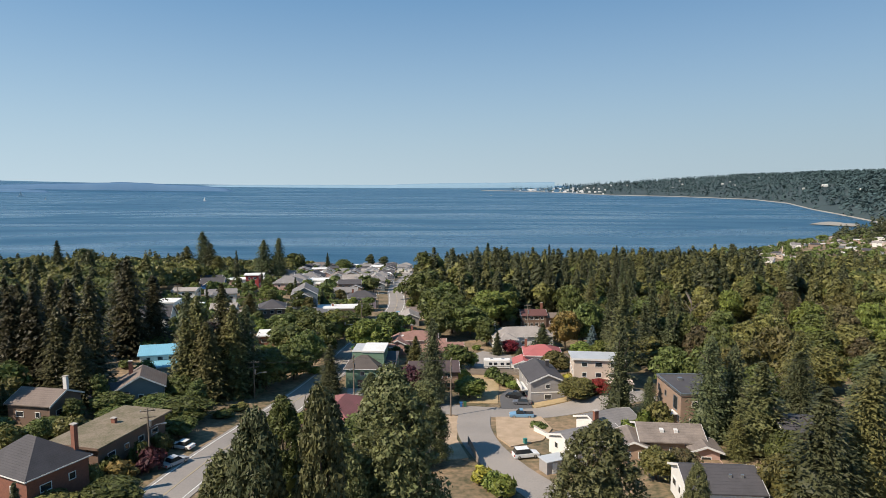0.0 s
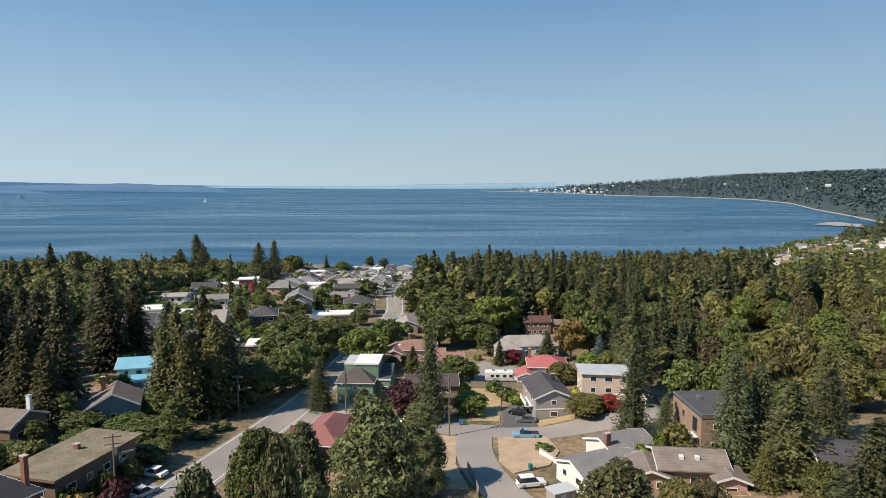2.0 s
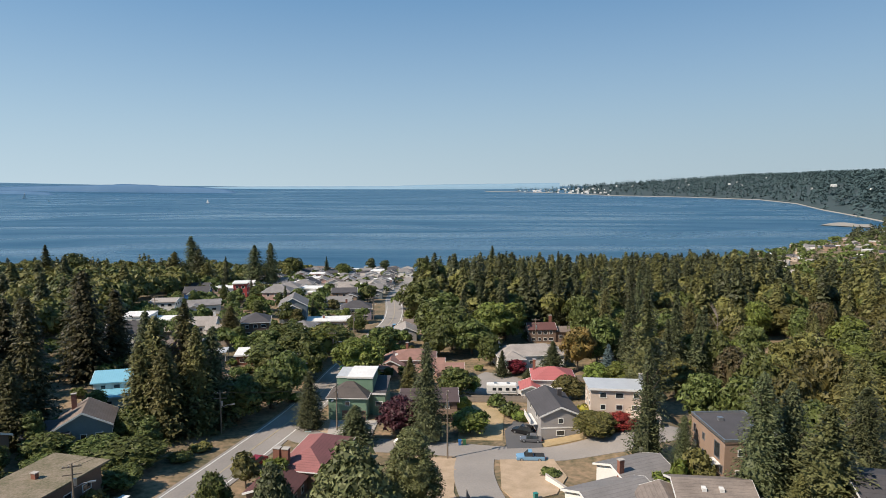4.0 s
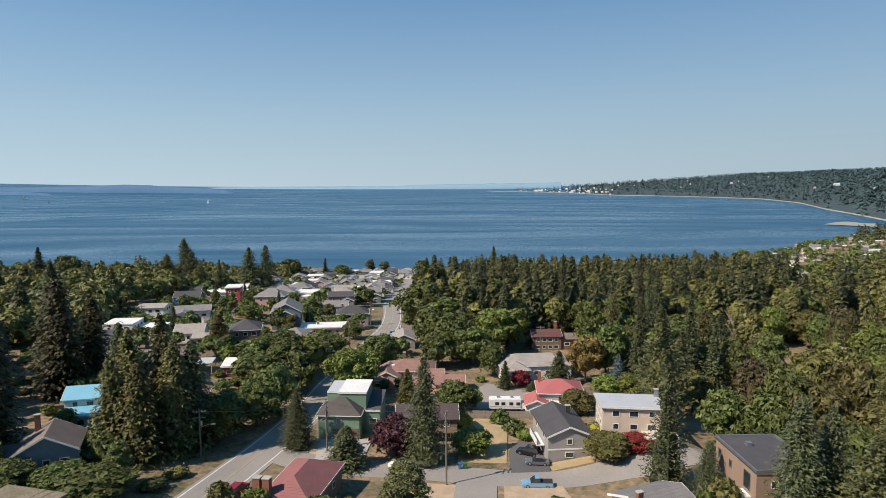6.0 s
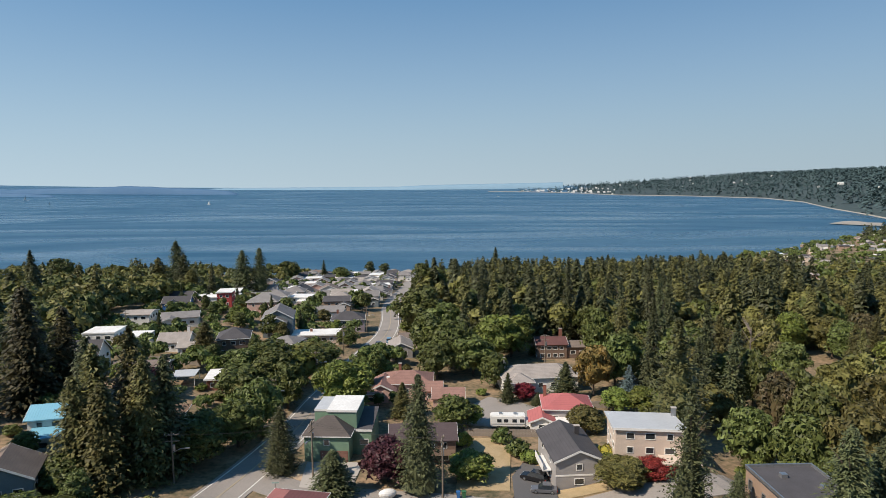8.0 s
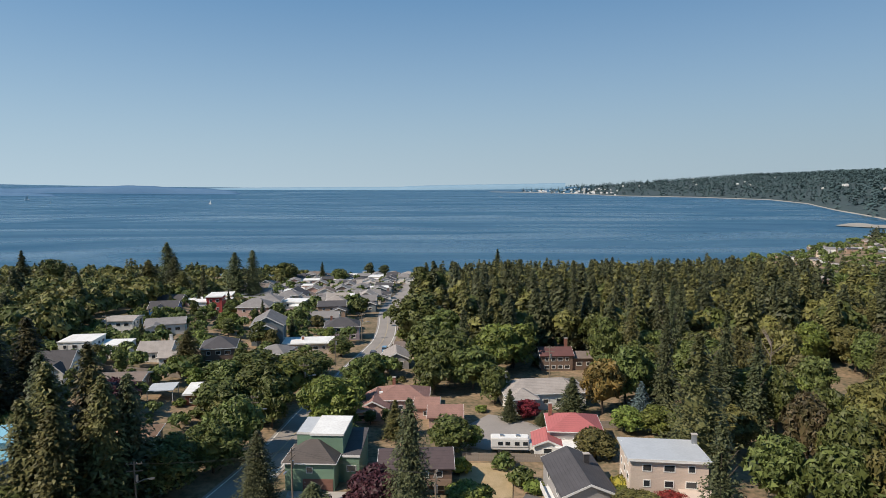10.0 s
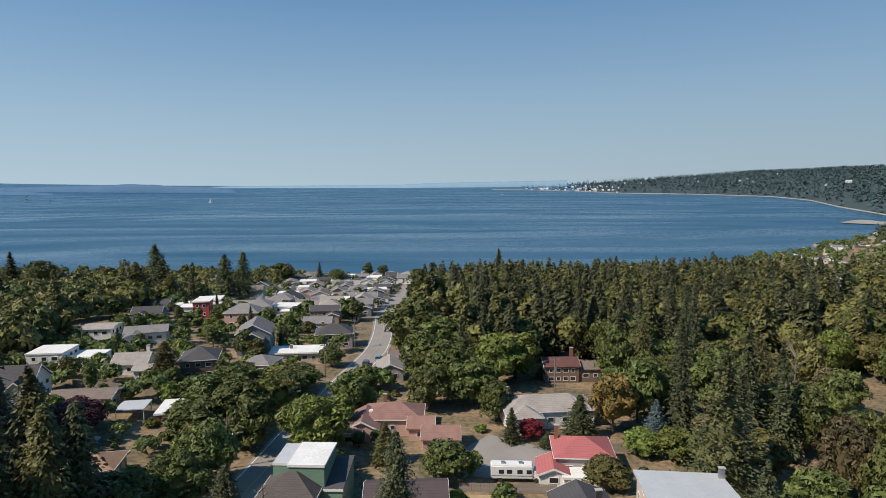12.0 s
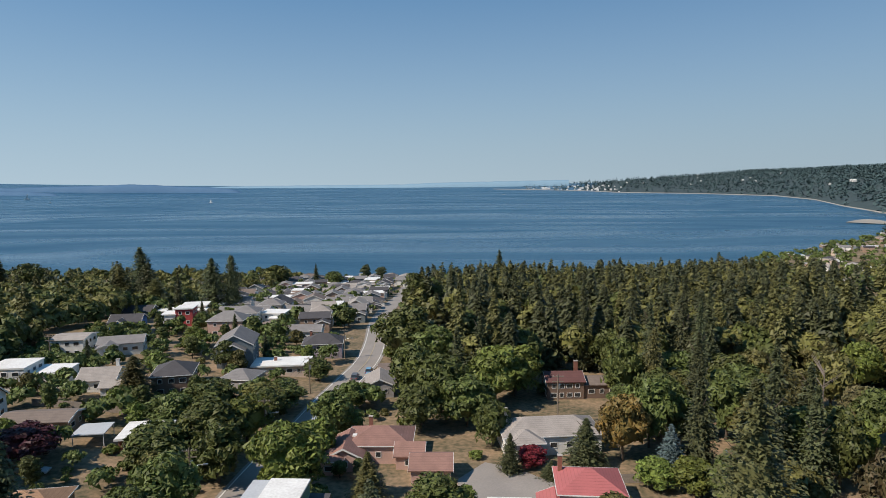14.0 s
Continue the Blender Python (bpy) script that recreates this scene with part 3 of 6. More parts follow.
def coast_point(a, f, canopy=0.0):
    d, top = coast(a)
    far = d * (1 + 0.75 * f)
    reach = min(d * 1.75, 4950 + 28 * max(0, a - 925))
    far = min(far, reach)
    z0 = sea_level(d * (a - 784) / FOC, d)
    z1 = EZ + top * reach - 16
    z = z0 - 1 + (z1 - z0 + 1) * (0.1 * min(1, f * 12) + 0.9 * smooth(0.0, 1.0, f) ** 0.8)
    return EX + far * (a - 784) / FOC, EY + far, z + canopy


# same distance haze painted into the ridge floor, to match its trees
HILL = material("hazed_hill_floor", (0.030, 0.050, 0.054), (0.04, 0.06, 0.062), 0.01, 0.95)
cols, rws = [850 + 8 * i for i in range(145)], 26
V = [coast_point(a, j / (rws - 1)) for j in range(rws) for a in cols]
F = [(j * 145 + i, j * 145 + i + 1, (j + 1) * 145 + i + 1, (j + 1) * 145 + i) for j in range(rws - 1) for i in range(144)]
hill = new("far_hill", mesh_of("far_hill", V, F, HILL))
tagged(hill, "long haze-tinted wooded ridge across the bay", "hill", kind="structure")
# a pale beach along the water's edge
V, F = [], []
for i, a in enumerate(cols):
    d, _ = coast(a)
    for k, dz in ((-0.006, -0.5), (0.0, 1.6), (0.006, 2.2)):
        q = d * (1 + k)
        V.append((EX + q * (a - 784) / FOC, EY + q, sea_level(q * (a - 784) / FOC, q) + dz))
    if i:
        b = 3 * i
        F += [(b - 3, b, b + 1, b - 2), (b - 2, b + 1, b + 2, b - 1)]
tagged(new("beach", mesh_of("beach", V, F, SAND)), "narrow pale shingle beach along the far shore", "beach", kind="structure")
# sand spit in the bay
V, F = [], []
for i in range(25):
    f = i / 24
    a = 1438 + 90 * f
    for s, q in ((-1, 397.5 + 2.5 * f + 2.2 * f), (1, 397 - 5 * math.sin(min(1, f * 1.4) * 2.6) + 2 * f)):
        d = (EZ - SEA - 0.6) / ((q - 321) / FOC)
        V.append((EX + d * (a - 784) / FOC, EY + d, SEA + 0.7 + (0.8 if 0 < i < 24 else 0)))
    if i:
        F.append((2 * i - 2, 2 * i, 2 * i + 1, 2 * i - 1))
tagged(new("sand_spit", mesh_of("sand_spit", V, F, SAND)), "white sand spit reaching into the bay", "beach", kind="structure")


def lod_conifer(rng, x, y, z, h, r, n):
    """A small tree of n upright facets, for woods seen from afar."""
    f = rng.random(n) ** 0.8
    a = rng.random(n) * 6.283
    rr = r * (1 - f) ** 0.8 * (0.55 + 0.45 * rng.random(n)) + 0.05 * r
    c = np.stack([x + rr * np.cos(a), y + rr * np.sin(a), z + h * (0.06 + 0.94 * f)], 1)
    w = (r * (0.5 if n < 20 else 0.34 if n < 150 else 0.25 if n < 400 else 0.21) * (1.1 - 0.7 * f))[:, None]
    d = np.stack([np.cos(a), np.sin(a), -0.5 + 0 * a], 1)
    s = np.stack([-np.sin(a), np.cos(a), 0.2 * rng.normal(size=n)], 1)
    return cards(c, (d + rng.normal(size=(n, 3)) * 0.35) * w * 1.1, (s + rng.normal(size=(n, 3)) * 0.3) * w)


def lod_broad(rng, x, y, z, h, r, n):
    k = 5 if n < 150 else 11
    lobes = rng.normal(size=(k, 3))
    lobes /= np.linalg.norm(lobes, axis=1)[:, None]
    lobes[:, 2] = np.abs(lobes[:, 2]) * 1.1 - 0.25
    m = rng.normal(size=(n, 3))
    m /= np.linalg.norm(m, axis=1)[:, None]
    m[:, 2] = np.where(m[:, 2] < -0.3, -m[:, 2], m[:, 2])
    at = lobes[rng.integers(k, size=n)] * 0.62
    c = np.array((x, y, z + h * 0.55)) + (at + m * 0.42 * (0.8 + 0.25 * rng.random((n, 1)))) * np.array((r, r, h * 0.45))
    t = np.cross(m, rng.normal(size=(n, 3)))
    t /= np.linalg.norm(t, axis=1)[:, None] + 1e-6
    b = np.cross(m, t)
    tw = rng.normal(size=(n, 3)) * 0.35
    w = r * (0.26 if n < 80 else 0.19 if n < 150 else 0.15 if n < 400 else 0.12)
    return cards(c, (t + tw) * w, (b + tw) * w)


def woods(name, blocks, mat, label):
    P = np.concatenate([b[0] for b in blocks])
    n = 0
    fs = []
    for p, f in blocks:
        fs.append(f + n)
        n += len(p)
    me = bpy.data.meshes.new(name)
    fs = np.concatenate(fs)
    me.vertices.add(len(P))
    me.vertices.foreach_set("co", P.astype(np.float32).ravel())
    me.loops.add(fs.size)
    me.loops.foreach_set("vertex_index", fs.astype(np.int32).ravel())
    me.polygons.add(len(fs))
    me.polygons.foreach_set("loop_start", np.arange(0, fs.size, 3, dtype=np.int32))
    me.update(calc_edges=True)
    me.materials.append(mat)
    return tagged(new(name, me), label, "woods", kind="stuff")


rng = np.random.default_rng(11)
trees = []
for i in range(9500):
    a, f = 880 + 1120 * rng.random() ** 0.8, rng.random() ** 0.7
    if rng.random() < 0.25:
        f = 0.9 + 0.1 * rng.random()
    x, y, z = coast_point(a, f)
    if math.hypot(x, y) > 9000:
        continue
    s = 0.75 + 0.5 * rng.random()
    trees.append(lod_conifer(rng, x, y, z - 2, 24 * s, 9.5 * s, 11))
woods("far_woods", trees, FARWOOD, "dense dark haze-tinted conifer woods covering the ridge")

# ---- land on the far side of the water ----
# aerial haze is put into these two base colours
HAZE = material("hazed_distant_land", (0.085, 0.160, 0.265), (0.10, 0.175, 0.28), 0.002, 1.0, spec=0.0)
HAZE2 = material("hazed_distant_coast", (0.20, 0.31, 0.40), (0.22, 0.33, 0.42), 0.002, 1.0, spec=0.0)


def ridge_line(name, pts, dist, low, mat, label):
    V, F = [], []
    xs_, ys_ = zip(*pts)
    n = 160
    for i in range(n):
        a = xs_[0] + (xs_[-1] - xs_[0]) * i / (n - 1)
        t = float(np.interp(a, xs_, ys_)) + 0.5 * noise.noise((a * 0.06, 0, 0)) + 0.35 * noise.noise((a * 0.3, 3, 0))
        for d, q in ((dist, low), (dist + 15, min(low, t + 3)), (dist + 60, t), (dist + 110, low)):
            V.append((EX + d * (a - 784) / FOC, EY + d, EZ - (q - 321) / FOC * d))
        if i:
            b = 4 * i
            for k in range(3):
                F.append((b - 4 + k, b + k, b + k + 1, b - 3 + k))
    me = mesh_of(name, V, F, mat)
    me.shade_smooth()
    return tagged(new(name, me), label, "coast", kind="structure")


ridge_line("backdrop_island", ((-300, 327), (0, 326.5), (60, 325), (150, 324), (215, 322), (260, 323.5), (300, 326.5), (360, 328.5), (400, 333), (425, 342)), 3900, 340, HAZE, "low wooded island with blue haze in its colour")
ridge_line("backdrop_point", ((-300, 331), (0, 332), (40, 333), (80, 337), (95, 341)), 3500, 344, HAZE, "dark point of land with blue haze in its colour")
ridge_line("backdrop_coast", ((330, 328.5), (420, 327), (600, 327), (690, 327), (735, 325), (800, 324), (900, 323), (980, 322)), 4600, 334, HAZE2, "distant coast on the horizon, paled by haze in its colour")

# ---- roads ----
MAIN = ((-60, -40), (-47, 40), (-43.5, 80), (-41.5, 95), (-39.5, 110), (-37, 125), (-34.5, 140), (-31.5, 157), (-29, 175), (-27.5, 195), (-25.5, 212), (-24, 232), (-22, 250),
        (-20, 272), (-21, 300), (-25, 340), (-28, 400), (-30, 500), (-32, 600))
strip("road", MAIN, 8.4, ASPHALT, 0.10, "worn grey asphalt street running down to the sea", category="road")
strip("edge_line", MAIN[2:16], 0.22, PAINT, 0.13, "white edge line on the street", side=-3.5, category="road marking")
strip("edge_line", MAIN[2:16], 0.22, PAINT, 0.13, "white edge line on the street", side=3.3, category="road marking")
strip("centre_line", MAIN[2:16], 0.28, AMBER, 0.13, "faded amber centre line on the street", category="road marking")
CUL = ((-31, 150), (-24, 145.5), (-15, 142.5), (0, 140.3), (12, 137.8), (21, 137), (33, 137.5), (45, 139), (58, 144))
strip("side_road", CUL, 7.0, ASPHALT, 0.115, "pale worn asphalt side street", category="road")
strip("side_road", ((8, 138), (7.2, 127), (8.5, 116), (12, 105), (17, 95), (22, 84)), 7.0, ASPHALT, 0.125, "pale asphalt lane leaving the side street", category="road")
patch("driveway", ((14, 140), (21, 140.5), (22, 153), (17, 156), (14.5, 150)), FRESH, 0.14, "dark asphalt driveway with a car", category="driveway")
patch("driveway", ((-22, 146), (-13, 144), (-12.5, 156.5), (-23, 156.8)), CONCRETE, 0.14, "pale concrete driveway before a garage", category="driveway")
patch("driveway", ((7, 176), (12, 174.5), (25, 176), (25, 186), (19, 192), (13, 195), (8, 188)), ASPHALT, 0.12, "grey asphalt turning place", category="driveway")
patch("lawn", ((4.6, 145), (13.6, 144.5), (16, 168), (6.5, 168.6)), LAWN, 0.1, "parched straw-coloured lawn", category="lawn")
patch("dry_bank", ((12.2, 134), (22, 134), (23, 126), (20, 119), (13.5, 115.5), (11.4, 121)), DIRT, 0.25, "bare dry earth bank inside the bend", category="bank")
patch("dry_bank", ((-4, 136), (4.4, 135), (3.6, 120), (5.5, 110), (-4, 108)), DIRT, 0.1, "bare dry earth at the roadside", category="bank")
patch("lawn", ((21.5, 140.8), (30, 141.2), (29.4, 144.2), (21, 144.2)), LAWN, 0.1, "dry front lawn below a grey house", category="lawn")
patch("dry_bank", ((-26, 152), (-23, 149), (-14, 147), (-13, 148.5), (-24, 158)), DIRT, 0.12, "dry earth verge by the street corner", category="bank")

# ---- house paints and roofs ----
W_WHITE, W_CREAM, W_GREY = wall_paint("white_siding", (0.78, 0.76, 0.72)), wall_paint("cream_siding", (0.62, 0.50, 0.41)), wall_paint("grey_siding", (0.34, 0.32, 0.31))
W_GREEN, W_BROWN, W_TAN = wall_paint("sage_siding", (0.185, 0.29, 0.20)), wall_paint("brown_siding", (0.20, 0.135, 0.10)), wall_paint("tan_siding", (0.36, 0.25, 0.18))
W_RED, W_BLUE, W_MAUVE = wall_paint("red_siding", (0.42, 0.06, 0.06)), wall_paint("blue_siding", (0.05, 0.19, 0.48)), wall_paint("mauve_siding", (0.34, 0.29, 0.33))
W_SLATE, W_PINK = wall_paint("slate_siding", (0.17, 0.205, 0.225)), wall_paint("pink_siding", (0.55, 0.36, 0.30))
R_DARK, R_GREY, R_LIGHT = shingle("dark_shingles", (0.075, 0.07, 0.075)), shingle("grey_shingles", (0.23, 0.215, 0.21)), shingle("pale_shingles", (0.36, 0.32, 0.29))
R_BROWN, R_RUST, R_MAROON = shingle("brown_shingles", (0.20, 0.155, 0.13)), shingle("rust_shingles", (0.29, 0.16, 0.13)), shingle("maroon_shingles", (0.13, 0.055, 0.05))
R_WORN = shingle("weathered_wood_shingles", (0.25, 0.205, 0.175), (0.14, 0.115, 0.10))
R_UMBER = shingle("umber_shingles", (0.105, 0.088, 0.08))
R_PLUM = shingle("plum_brown_shingles", (0.085, 0.06, 0.062))
R_RED = shingle("red_roof", (0.40, 0.115, 0.115), (0.33, 0.10, 0.10))
R_PINK = shingle("faded_red_roof", (0.27, 0.10, 0.10), (0.20, 0.08, 0.075))
R_ORANGE = shingle("orange_brown_shingles", (0.34, 0.20, 0.12))
R_MOSS = material("mossy_roof", (0.24, 0.19, 0.14), (0.11, 0.10, 0.055), 0.45, 0.95, bump=0.6, fine=8)
R_FLAT, R_SHEET = material("white_roof_coating", (0.78, 0.77, 0.74), (0.6, 0.58, 0.55), 0.3, 0.6), material("pale_sheet_roof", (0.50, 0.51, 0.52), (0.42, 0.43, 0.44), 0.3, 0.45)
R_BLUE = courses(material("blue_metal_roof", (0.15, 0.37, 0.50), (0.18, 0.41, 0.54), 0.4, 0.5), 0.45, 0.8, "X", 0.8)
GARAGE_BROWN = material("brown_garage_door", (0.22, 0.11, 0.08), None, 1, 0.7)

# ---- houses along the street and round the turning place ----
h = house(-56, 107.5, -14, "low house with a mossy brown flat roof")
block(h, 8.5, 16, 5.2, "flat", 0, W_BROWN, R_MOSS, over=0.9, trim=W_BROWN, wins=4)
chimney(h, -0.5, 1, 5.2, 6.3)

h = house(-58.5, 90.5, -25, "brick house with a dark hipped roof", z=65.6)
block(h, 11, 9, 4.2, "hip", 0.75, BRICK, R_DARK)
chimney(h, 4.2, 3.5, 3, 9.2)

h = house(-76, 121, -10, "brown house with a gabled roof and white chimney")
block(h, 9, 8, 4.2, "gable", 0.45, W_BROWN, R_BROWN, ridge="x")
chimney(h, 3, 2, 4, 8, mat=WHITE)

h = house(-97, 141, 0, "dark timber house with a flat roof")
block(h, 10, 10, 5.5, "flat", 0, W_BROWN, R_GREY)

h = house(-64, 135, 22, "slate grey house with a brown gabled roof and brick chimney")
block(h, 9, 8, 4.4, "gable", 0.55, W_SLATE, R_BROWN, ridge="y", wins=3)
block(h, 7, 6, 3.6, "gable", 0.5, W_SLATE, R_DARK, at=(-6, -1), ridge="x")
chimney(h, -2.2, 2.5, 4, 8.6)

h = house(-70.5, 160, 14, "white house under a bright blue metal roof")
block(h, 9.5, 7, 5.0, "gable", 0.45, W_WHITE, R_BLUE, ridge="x", storeys=2, wins=3)
block(h, 9, 4, 2.6, "shed", 0.16, W_WHITE, R_BLUE, at=(1, -5.4), ridge="x", wins=2)

h = house(-91, 203, 8, "white house with dark roof and twin front gables")
block(h, 9, 9, 4.6, "gable", 0.75, W_WHITE, R_DARK, ridge="x", storeys=2, wins=3)
block(h, 3.6, 3, 4.5, "gable", 0.9, W_WHITE, R_DARK, at=(-2.4, -5), ridge="y", storeys=2, wins=1)
block(h, 3.6, 3, 4.5, "gable", 0.9, W_WHITE, R_DARK, at=(2.4, -5), ridge="y", storeys=2, wins=1)

h = house(-100, 229, 6, "white flat-roofed modern house")
block(h, 9, 9, 5.4, "flat", 0, W_WHITE, R_FLAT, storeys=2, wins=3, over=0.15)
block(h, 8, 8, 3.6, "flat", 0, W_WHITE, R_FLAT, at=(8.6, 1), wins=2, over=0.15)

h = house(-78.5, 229, 8, "small white house with a grey gabled roof")
block(h, 8.5, 8, 3.0, "gable", 0.5, W_WHITE, R_LIGHT, ridge="x", wins=3)
block(h, 4, 4, 2.4, "gable", 0.5, W_WHITE, R_LIGHT, at=(4.5, -6.0), ridge="x", wins=1)
chimney(h, 3.4, 1, 3, 6.6, mat=WHITE)

h = house(-106, 263, 6, "white two-storey house with a flat pale roof")
block(h, 9, 9, 5.0, "gable", 0.15, W_WHITE, R_LIGHT, ridge="x", storeys=2, wins=3)
h = house(-92, 264, 18, "white house with a grey gabled roof")
block(h, 12, 8, 3.6, "gable", 0.35, W_WHITE, R_GREY, ridge="x", wins=4)
block(h, 5, 5, 3.4, "gable", 0.35, W_WHITE, R_GREY, at=(-3, -5), ridge="y", wins=1)

h = house(-106, 294, 10, "bright blue house with a dark roof")
block(h, 10, 8, 4.4, "gable", 0.5, W_BLUE, R_DARK, ridge="x")
block(h, 4, 4, 4.4, "gable", 0.6, W_BLUE, R_DARK, at=(-1, -5), ridge="y", wins=1)

h = house(-62, 232, 14, "dark brown house with a dark hipped roof")
block(h, 9, 10, 5.0, "hip", 0.5, W_BROWN, R_DARK, storeys=2, wins=3)

h = house(-56, 260, 10, "tall grey house with a broad front gable and white trim")
block(h, 10, 12, 7.2, "gable", 0.55, W_SLATE, R_GREY, ridge="y", storeys=2, wins=3)
block(h, 6, 2.6, 6.2, "gable", 0.55, W_SLATE, R_GREY, at=(0, -7.2), ridge="y", storeys=2, wins=2)

h = house(-42, 256, 6, "long low house with a white flat roof")
block(h, 15, 8, 3.0, "flat", 0, W_CREAM, R_FLAT, wins=5, over=0.6)
chimney(h, -2, 1, 3, 4.3)

h = house(-35, 279, 8, "mauve house with a dark hipped roof")
block(h, 12, 9, 4.6, "hip", 0.5, W_MAUVE, R_DARK, storeys=2, wins=4)
chimney(h, -4, 2, 4, 7.6)
h = house(-48, 240, -10, "low house with a grey hipped roof")
block(h, 8, 8, 3.0, "hip", 0.4, W_GREY, R_GREY)

h = house(-53, 199, 10, "red brick bungalow with a flat white roof")
block(h, 8, 8, 3.0, "flat", 0, BRICK, R_FLAT, wins=3, over=0.6)
h = house(-63, 198, 10, "open carport with a pale flat roof", name="carport", category="carport")
part("roof", boxes((-3, 3, -3, 3, 2.4, 2.6)), R_SHEET, h)
for px, py in ((-2.8, -2.8), (2.7, -2.8), (-2.8, 2.7), (2.7, 2.7)):
    part("post", boxes((px, px + 0.12, py, py + 0.12, 0, 2.4)), WHITE, h)

h = house(-55, 169, 10, "house with an orange-brown hipped roof")
block(h, 8, 7, 3.2, "hip", 0.4, W_TAN, R_ORANGE)
h = house(-55, 160.5, 10, "small house with a maroon gabled roof")
block(h, 7, 6, 2.8, "gable", 0.4, W_TAN, R_MAROON, ridge="x")
h = house(-75, 201, 6, "long brown bungalow with a low roof")
block(h, 13, 7, 2.8, "gable", 0.25, W_TAN, R_BROWN, ridge="x", wins=4)

h = house(-9, 251, 6, "beige house with a low gabled roof")
block(h, 9, 8, 3.2, "gable", 0.35, W_CREAM, R_BROWN, ridge="x")
h = house(-12, 239, 6, "grey house with a pale gabled roof")
block(h, 7, 9, 3.4, "gable", 0.45, W_GREY, R_LIGHT, ridge="y")
block(h, 4, 4, 2.6, "gable", 0.4, W_GREY, R_LIGHT, at=(-4, -5), ridge="x", wins=1)

h = house(-18.6, 161.5, -2, "sage green house with a white flat upper roof")
block(h, 8.4, 7, 5.0, "hip", 0.66, W_GREEN, R_UMBER, at=(-0.6, -1), ridge="x", storeys=2, wins=1, sides="f")
block(h, 5.6, 8.5, 8.4, "flat", 0, W_GREEN, R_FLAT, at=(1.6, 3.6), over=0.15, sides="r", wins=2)
block(h, 2.6, 7.5, 8.2, "flat", 0, W_GREEN, R_SHEET, at=(-2.6, 4.0), over=0.05, sides="l", wins=2)
block(h, 2.8, 9, 4.8, "shed", 0.14, W_GREEN, R_DARK, at=(5.85, 3.5), over=0.2, sides="f", wins=1)
door(h, 0.8, -4.5, 5.2, 2.3, GARAGE_BROWN, "garage_door")

h = house(-1.5, 160, 3, "dark brown house with a plum-brown shingle roof")
block(h, 12, 8, 4.6, "gable", 0.4, W_BROWN, R_PLUM, ridge="x", storeys=2, wins=4)
part("balcony", boxes((-5.8, 5.8, -5.4, -4.05, 2.2, 2.35), (-5.8, 5.8, -5.4, -5.34, 2.35, 3.3)), W_TAN, h)

h = house(-20, 128, -10, "low house with a faded red hipped roof")
block(h, 8, 14, 3.6, "hip", 0.5, W_BROWN, R_PINK, ridge="y", wins=2)
block(h, 7, 7, 3.0, "gable", 0.35, W_BROWN, R_MAROON, at=(-2.5, -10.5), ridge="y", wins=2)
chimney(h, -4.4, -6.2, 3, 6.9, 1.1, t=1.0)
chimney(h, -2.9, -6.2, 3, 6.9, 1.1, t=1.0)

h = house(-7, 199, 0, "villa with rust-brown hipped roofs and skylights")
block(h, 12, 9, 3.6, "hip", 0.42, W_PINK, R_RUST, wins=3)
block(h, 6.5, 9, 3.0, "gable", 0.5, W_PINK, R_RUST, at=(-6, -3.5), ridge="y", wins=1)
block(h, 4.5, 5, 2.8, "hip", 0.5, W_PINK, R_RUST, at=(-8.4, -7), wins=1)
block(h, 5, 6, 2.8, "gable", 0.45, W_PINK, R_RUST, at=(6, -4), ridge="x", wins=1)
chimney(h, -2, 1, 4, 7.3, 0.7)
for sx_, sy_ in ((-5.2, -2.2), (3.4, -2.4)):
    part("skylight", boxes((sx_, sx_ + 0.8, sy_, sy_ + 1.0, 4.1, 4.75)), WHITE, h)
h = house(3.2, 189.5, 0, "detached garage with a rust-brown roof", name="garage", category="garage")
block(h, 7, 7, 2.7, "gable", 0.4, W_PINK, R_RUST, ridge="x", wins=1)

h = house(26, 203, 6, "long white house with a pale hipped roof")
block(h, 19, 9, 3.9, "hip", 0.45, W_WHITE, R_LIGHT, wins=5)
block(h, 6, 6, 3.6, "hip", 0.45, W_WHITE, R_LIGHT, at=(-5.6, -4), ridge="y", wins=2)
chimney(h, -8.4, 1, 3, 7.8, 0.6, WHITE)
h = house(39, 237, 2, "long dark brown house with a maroon roof")
block(h, 9, 8, 4.6, "gable", 0.35, W_BROWN, R_MAROON, at=(-4.5, 0), ridge="x", storeys=2, wins=4)
block(h, 9, 7, 3.6, "gable", 0.3, W_BROWN, R_BROWN, at=(4.6, 0), ridge="x", wins=3)
chimney(h, -1, 1, 4, 8.4, 0.9)

h = house(29, 178.5, -4, "white house with a bright red hipped roof")
block(h, 10, 9, 4.0, "hip", 0.42, W_GREY, R_RED, wins=3)
block(h, 5, 6, 2.4, "gable", 0.4, W_WHITE, R_RED, at=(-5.6, -4.5), ridge="y", wins=1)
block(h, 6, 4, 2.2, "flat", 0, W_WHITE, R_FLAT, at=(-1, -6.5), wins=1, over=0.3)
chimney(h, -4.4, 2.6, 3, 7.2, 0.7)

h = house(24.6, 151.2, 5, "grey house with a dark gabled roof and white trim")
block(h, 8, 13, 5.0, "gable", 0.42, W_GREY, R_DARK, ridge="y", storeys=2, wins=2)
part("band", boxes((-4.04, 4.04, -6.56, -6.5, 2.35, 2.6)), WHITE, h)
part("porch", boxes((-5.6, -4.1, -4, 2, 2.2, 2.4), (-5.6, -5.5, -4, 2, 2.4, 3.3)), WHITE, h)
chimney(h, 1.9, 2.0, 5, 7.6, 0.9, R_DARK)

